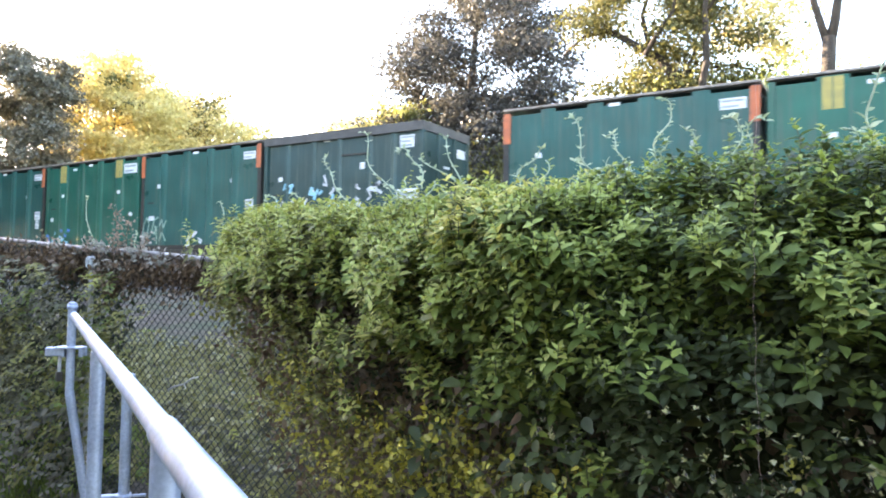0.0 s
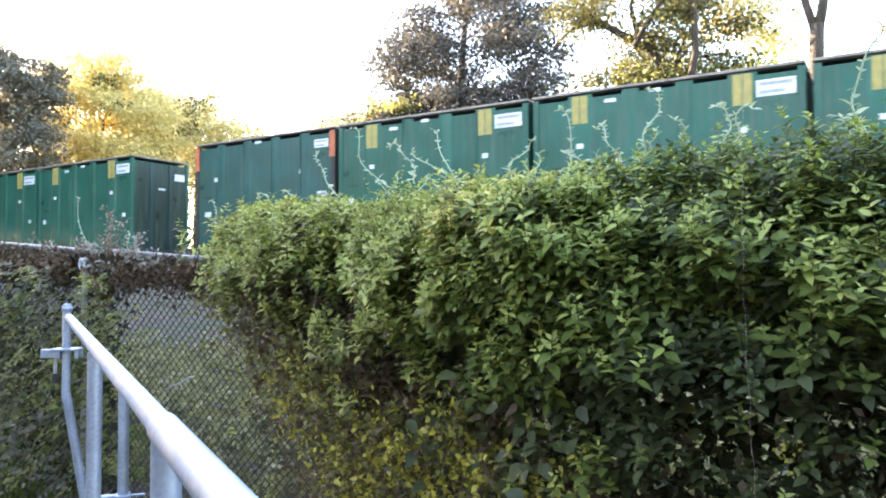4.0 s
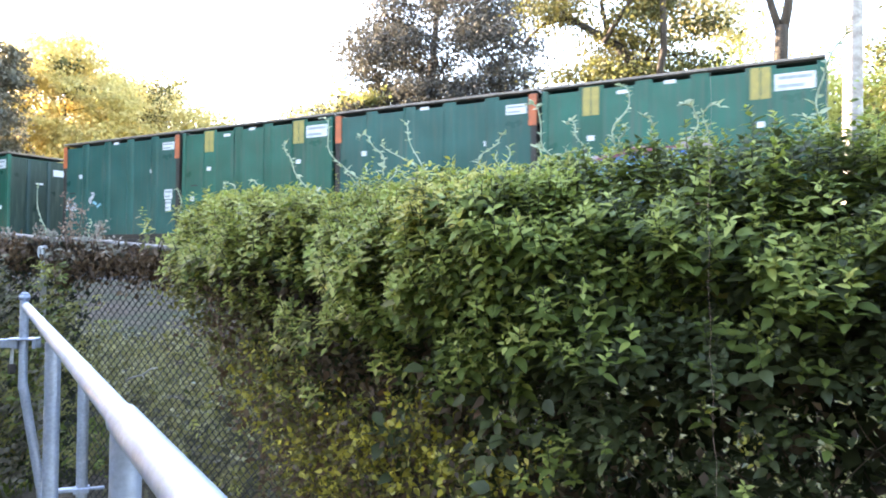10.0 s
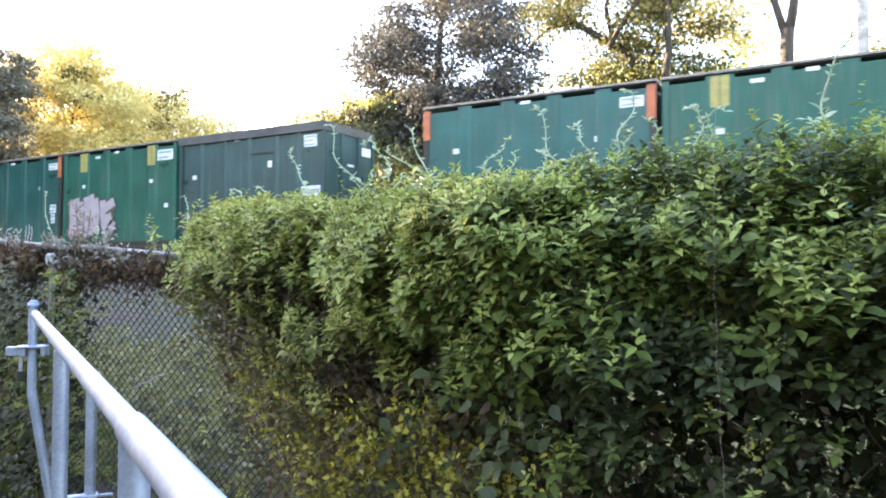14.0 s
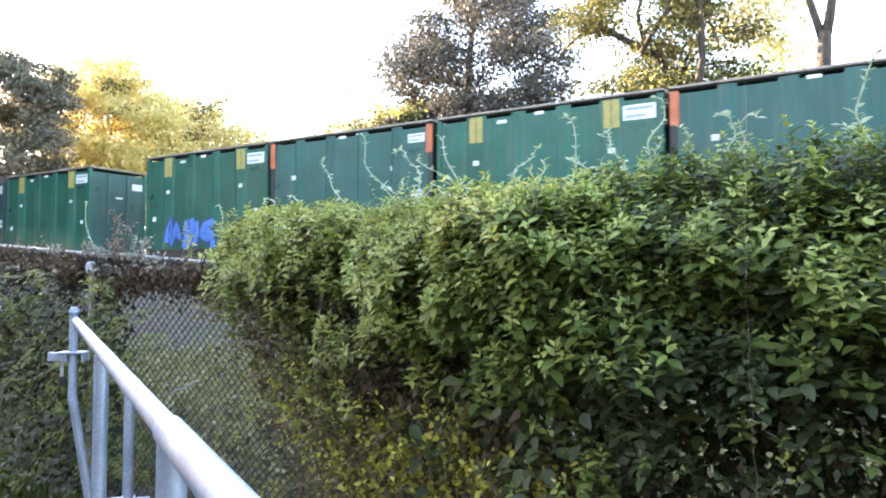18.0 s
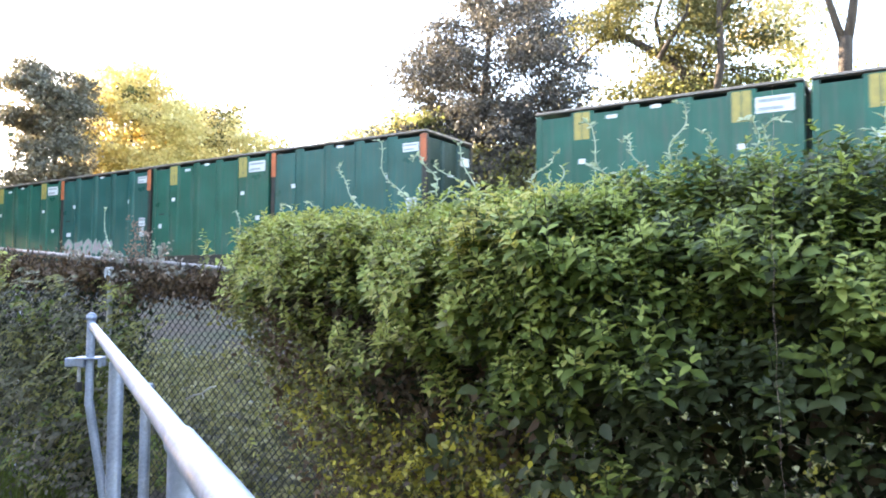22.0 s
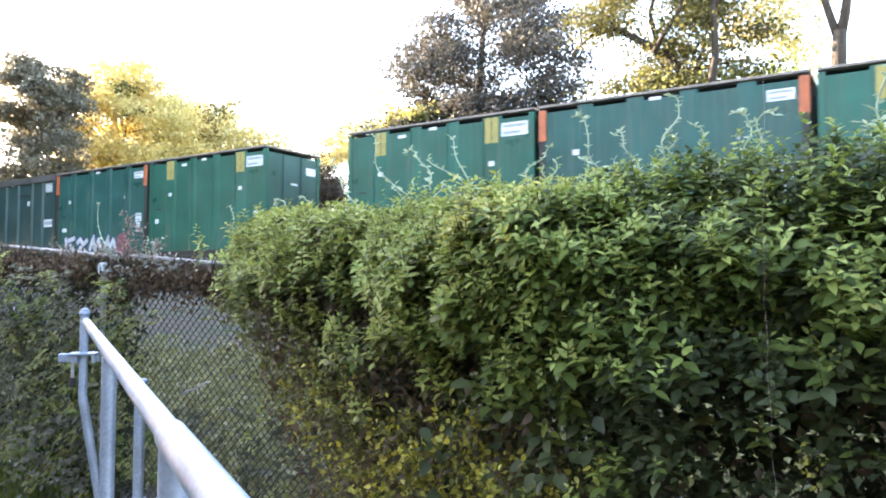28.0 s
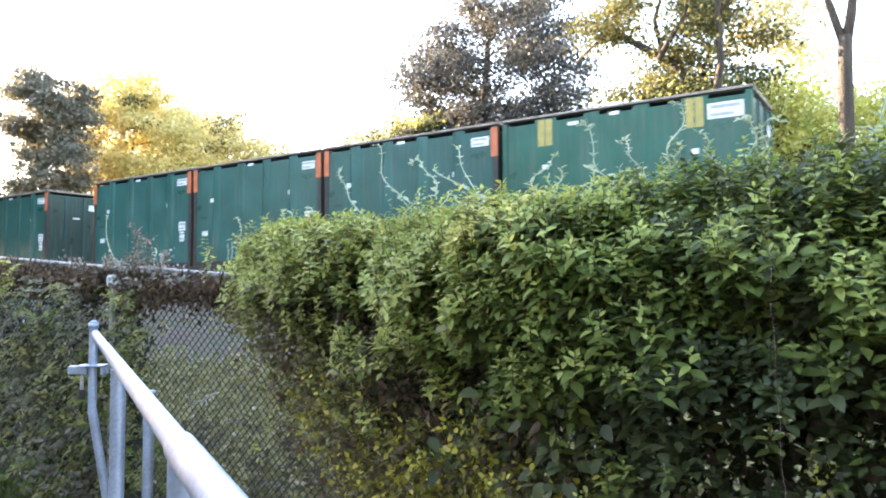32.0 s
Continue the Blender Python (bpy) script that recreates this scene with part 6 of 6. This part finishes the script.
def big_piece(c):
    """A large blue, white and red sprayed piece."""
    rnd = random.Random(31)
    y = SKIN - 0.004
    for name, m, lay, spots in (
            ("graffiti_halo", M_SPRAY_PINK, 0, [(0.36, 0.72, 0.245, 0.27), (0.56, 0.60, 0.13, 0.17)]),
            ("graffiti_corner", M_SPRAY_RED, 1, [(0.585, 0.72, 0.085, 0.17), (0.40, 0.55, 0.20, 0.09)]),
            ("graffiti_body", M_SPRAY_BLUE, 2, [(0.33, 0.72, 0.205, 0.21), (0.52, 0.58, 0.10, 0.10)]),
            ("graffiti_body", M_SPRAY_SKY, 3, [(0.30, 0.70, 0.155, 0.16), (0.45, 0.74, 0.09, 0.15), (0.52, 0.57, 0.07, 0.06)]),
            ("graffiti_base", M_SPRAY_WHITE, 4, [(0.30, 0.90, 0.14, 0.07), (0.46, 0.92, 0.11, 0.06), (0.34, 0.68, 0.05, 0.06)])):
        for s, h, rs, rh in spots:
            bm = bmesh.new()
            blob(bm, along(s), down(h), rs * BOX_L, rh * BOX_H, y - 0.004 * lay, rnd, 30, 0.07)
            part(name, bm, m, c, "sprayed graffiti piece")
    for pts in ([(0.20, 0.60), (0.24, 0.72), (0.30, 0.78), (0.36, 0.74)], [(0.22, 0.55), (0.32, 0.57), (0.40, 0.62), (0.41, 0.72)], [(0.25, 0.64), (0.33, 0.66), (0.37, 0.62)],
                [(0.44, 0.62), (0.43, 0.76), (0.50, 0.84), (0.55, 0.80)], [(0.19, 0.78), (0.28, 0.84), (0.40, 0.83)], [(0.47, 0.60), (0.50, 0.70), (0.56, 0.66)]):
        bm = bmesh.new()
        ribbon(bm, [(along(s), down(h)) for s, h in pts], 0.10, y - 0.024)
        part("graffiti_stroke", bm, M_SPRAY_NAVY, c, "dark blue sprayed outline")


def flat_car():
    f = empty("flat_car", "long dark steel flat railway car carrying containers", "railway car", "cars of the train")
    bm = bmesh.new()
    box(bm, 0, 0, DECK_Z - 0.09, 26.2, 2.62, 0.17, 0.02)
    part("deck", bm, M_DARK, f)
    for y in (-1.22, 1.22):
        bm = bmesh.new()
        box(bm, 0, y, DECK_Z - 0.36, 26.0, 0.12, 0.38, 0.02)
        part("side_sill", bm, M_RUST, f)
    bm = bmesh.new()
    box(bm, 0, 0, DECK_Z - 0.45, 25.6, 0.5, 0.5, 0.02)
    part("centre_sill", bm, M_DARK, f)
    for x in (-1, 1):
        bm = bmesh.new()
        box(bm, x * 13.45, 0, DECK_Z - 0.36, 1.12, 0.22, 0.24, 0.03)
        part("coupler", bm, M_RUST, f)
        bm = bmesh.new()
        box(bm, x * 13.06, 0, DECK_Z - 0.2, 0.1, 2.5, 0.36, 0.02)
        part("end_sill", bm, M_DARK, f)
        for y in (-0.98, 0.98):
            bm = bmesh.new()
            box(bm, x * 10.2, y, RAIL_Z + 0.48, 2.3, 0.14, 0.2, 0.03)
            box(bm, x * 10.2, y, RAIL_Z + 0.34, 0.7, 0.16, 0.34, 0.03)
            part("bogie_frame", bm, M_RUST, f)
            for dx in (-0.88, 0.88):
                bm = bmesh.new()
                yy = 0.75 if y > 0 else -0.75
                bmesh.ops.create_cone(bm, cap_ends=True, segments=24, radius1=0.42, radius2=0.42, depth=0.066, matrix=pose(x * 10.2 + dx, yy, RAIL_Z + 0.42, 90))
                part("wheel", bm, M_RUST, f, "", True)
        for dx in (-0.88, 0.88):
            bm = bmesh.new()
            bmesh.ops.create_cone(bm, cap_ends=True, segments=12, radius1=0.08, radius2=0.08, depth=1.5, matrix=pose(x * 10.2 + dx, 0, RAIL_Z + 0.42, 90))
            part("axle", bm, M_RUST, f, "", True)
    return f


LABELS = {
    "Y": "dark green steel waste container with faded yellow bars",
    "O": "dark green steel waste container with orange corners",
    "G": "grey ribbed steel waste container with a side door",
}
# containers of each car, from its leading end
CARS = ["YOYO", "GOYO", "GGOO", "YYYO", "YYOY", "YOOO", "YYOO", "YOYO", "YYOY", "GOYO", "GYOG", "OYYY", "OYOY", "YGYY", "OOYY", "OYOY", "OGGY", "YYYO", "OYOY", "YOGY", "YYYY", "YOOO", "OYYO"]
SP = {"w": M_SPRAY_WHITE, "b": M_SPRAY_BLUE, "s": M_SPRAY_SKY, "r": M_SPRAY_RED, "p": M_SPRAY_PINK, "g": M_SPRAY_GREEN, "d": M_DARK, "n": M_SPRAY_BROWN, "v": M_SPRAY_NAVY, "y": M_SPRAY_LIME, "t": M_TEAL, "q": M_GREEN}
# car, place, s0, s1, h0, h1, fill, outline, shapes, style
SPRAYED = [
    (1, 0, 0.06, 0.50, 0.42, 0.82, "w", "s", 4, "bits"), (1, 0, 0.55, 0.78, 0.45, 0.70, "w", "w", 2, "bits"), (1, 1, 0.02, 0.25, 0.60, 0.95, "p", "g", 3, "line"), (1, 1, 0.40, 0.54, 0.82, 0.95, "w", "w", 2, "bits"),
    (1, 2, 0.04, 0.30, 0.74, 0.98, "b", "s", 3, "bits"), (2, 3, 0.1, 0.9, 0.74, 0.95, "w", "g", 6, "line"), (2, 2, 0.03, 0.12, 0.42, 0.62, "w", "w", 1, "bits"), (4, 2, 0.24, 0.44, 0.74, 0.96, "w", "w", 2, "line"),
    (5, 1, 0.78, 0.95, 0.30, 0.52, "s", "w", 3, "block"), (5, 3, 0.2, 0.7, 0.76, 0.97, "p", "g", 4, "line"), (6, 0, 0.03, 0.16, 0.52, 0.95, "s", "w", 1, "bits"), (6, 0, 0.30, 0.60, 0.78, 0.97, "b", "s", 2, "bits"),
    (7, 3, 0.24, 0.36, 0.46, 0.70, "s", "w", 1, "bits"), (7, 3, 0.06, 0.13, 0.50, 0.95, "p", "w", 1, "bits"), (8, 2, 0.28, 0.80, 0.70, 0.92, "w", "g", 4, "bits"), (8, 0, 0.21, 0.46, 0.74, 0.99, "q", "g", 1, "block"), (8, 1, 0.62, 0.97, 0.74, 0.95, "g", "w", 3, "bits"), (9, 0, 0.04, 0.66, 0.72, 0.98, "w", "g", 4, "block"),
    (10, 1, 0.06, 0.50, 0.42, 0.92, "p", "n", 3, "block"), (10, 2, 0.28, 0.72, 0.73, 0.96, "w", "w", 4, "line"), (12, 0, 0.03, 0.66, 0.67, 0.96, "t", "g", 5, "block"), (12, 3, 0.18, 0.62, 0.62, 0.96, "b", "v", 3, "block"),
    (14, 1, 0.16, 0.44, 0.64, 0.84, "w", "w", 2, "bits"), (14, 1, 0.58, 0.72, 0.68, 0.84, "w", "w", 1, "bits"), (14, 1, 0.85, 0.95, 0.66, 0.86, "w", "w", 1, "bits"), (15, 2, 0.06, 0.62, 0.73, 0.95, "p", "g", 5, "block"),
    (16, 1, 0.15, 0.95, 0.75, 0.98, "p", "g", 5, "block"), (17, 1, 0.03, 0.90, 0.70, 0.97, "q", "g", 6, "block"), (18, 3, 0.03, 0.14, 0.70, 0.94, "w", "g", 1, "bits"), (18, 3, 0.34, 0.62, 0.70, 0.97, "w", "s", 2, "block"),
    (19, 1, 0.68, 0.84, 0.74, 0.99, "r", "r", 1, "patch"), (19, 1, 0.10, 0.70, 0.72, 0.98, "w", "v", 4, "block"), (20, 3, 0.58, 0.90, 0.78, 0.92, "y", "y", 2, "patch"), (21, 1, 0.22, 0.66, 0.64, 0.90, "w", "g", 3, "bits"), (21, 0, 0.08, 0.68, 0.72, 0.95, "s", "w", 4, "bits"),
    (21, 2, 0.28, 0.76, 0.76, 0.96, "w", "g", 4, "line"), (11, 3, 0.1, 0.5, 0.75, 0.96, "g", "w", 3, "line"), (20, 1, 0.08, 0.5, 0.82, 0.98, "w", "g", 2, "bits"),
]
CAR_PITCH, GAP, SLOT = 28.079, 3.28, 6.20


def lead(t):
    """Where the gap before the second car is at t seconds."""
    return -9.109 + 17.9556 * t - 0.0048 * t * t


TIMES = [0.0, 4.0, 8.0, 12.0, 16.0, 20.0, 24.0, 28.0, 32.0]
ROLLING = []


# slack in the couplings, metres along the track, car by car
SLACK = [-1.0, -0.05, 0.07, 0.16, 0.15, 0.09, 0.01, -0.03, -0.12, -0.11, -0.02, 0.01, -0.04, -0.12, -0.07, -0.01, 0.01, 0.01, -0.03, -0.04, 0.0, -0.07, -0.17]

# cars whose leading container has a green end, brightened by its colour
GREEN_ENDS = (12, 13, 17, 19, 21)


def make_train():
    makers = {"Y": container("bar", LABELS["Y"]), "O": container("corner", LABELS["O"]), "G": container("grey", LABELS["G"])}
    used, placed = set(), {}
    car0 = flat_car()
    for k, kinds in enumerate(CARS):
        n = k - 1
        slack = SLACK[k]
        f = car0 if k == 0 else copy_thing(car0, Matrix())
        ROLLING.append((f, -CAR_PITCH * n - CAR_PITCH / 2 + slack, 0.0))
        for i, kind in enumerate(kinds):
            src = makers[kind]
            c = copy_thing(src, Matrix()) if kind in used else src
            used.add(kind)
            ROLLING.append((c, -CAR_PITCH * n - GAP / 2 - SLOT * (i + 0.5) + slack, DECK_Z))
            placed[(k, i)] = (c, kind)
            if i == 0 and k in GREEN_ENDS:
                for ch in c.children:
                    if ch.name.startswith(("end_wall", "end_rib")):
                        ch.material_slots[0].link = "OBJECT"
                        ch.material_slots[0].material = M_LIT_END
    for j, (ck, ci, s0, s1, h0, h1, fill, edge, count, style) in enumerate(SPRAYED):
        c, kind = placed[(ck, ci)]
        c["label"] = LABELS[kind] + " and sprayed graffiti"
        sprayed(c, s0, s1, h0, h1, SP[fill], SP[edge], 100 + j, count, style)
    big_piece(placed[(7, 0)][0])
    placed[(7, 0)][0]["label"] = "dark green steel waste container with a large blue graffiti piece"


def motions():
    for ob, offset, z in ROLLING:
        walk(ob, [(t, pose(lead(t) + offset, TRACK_Y, z)) for t in TIMES])


make_train()
motions()
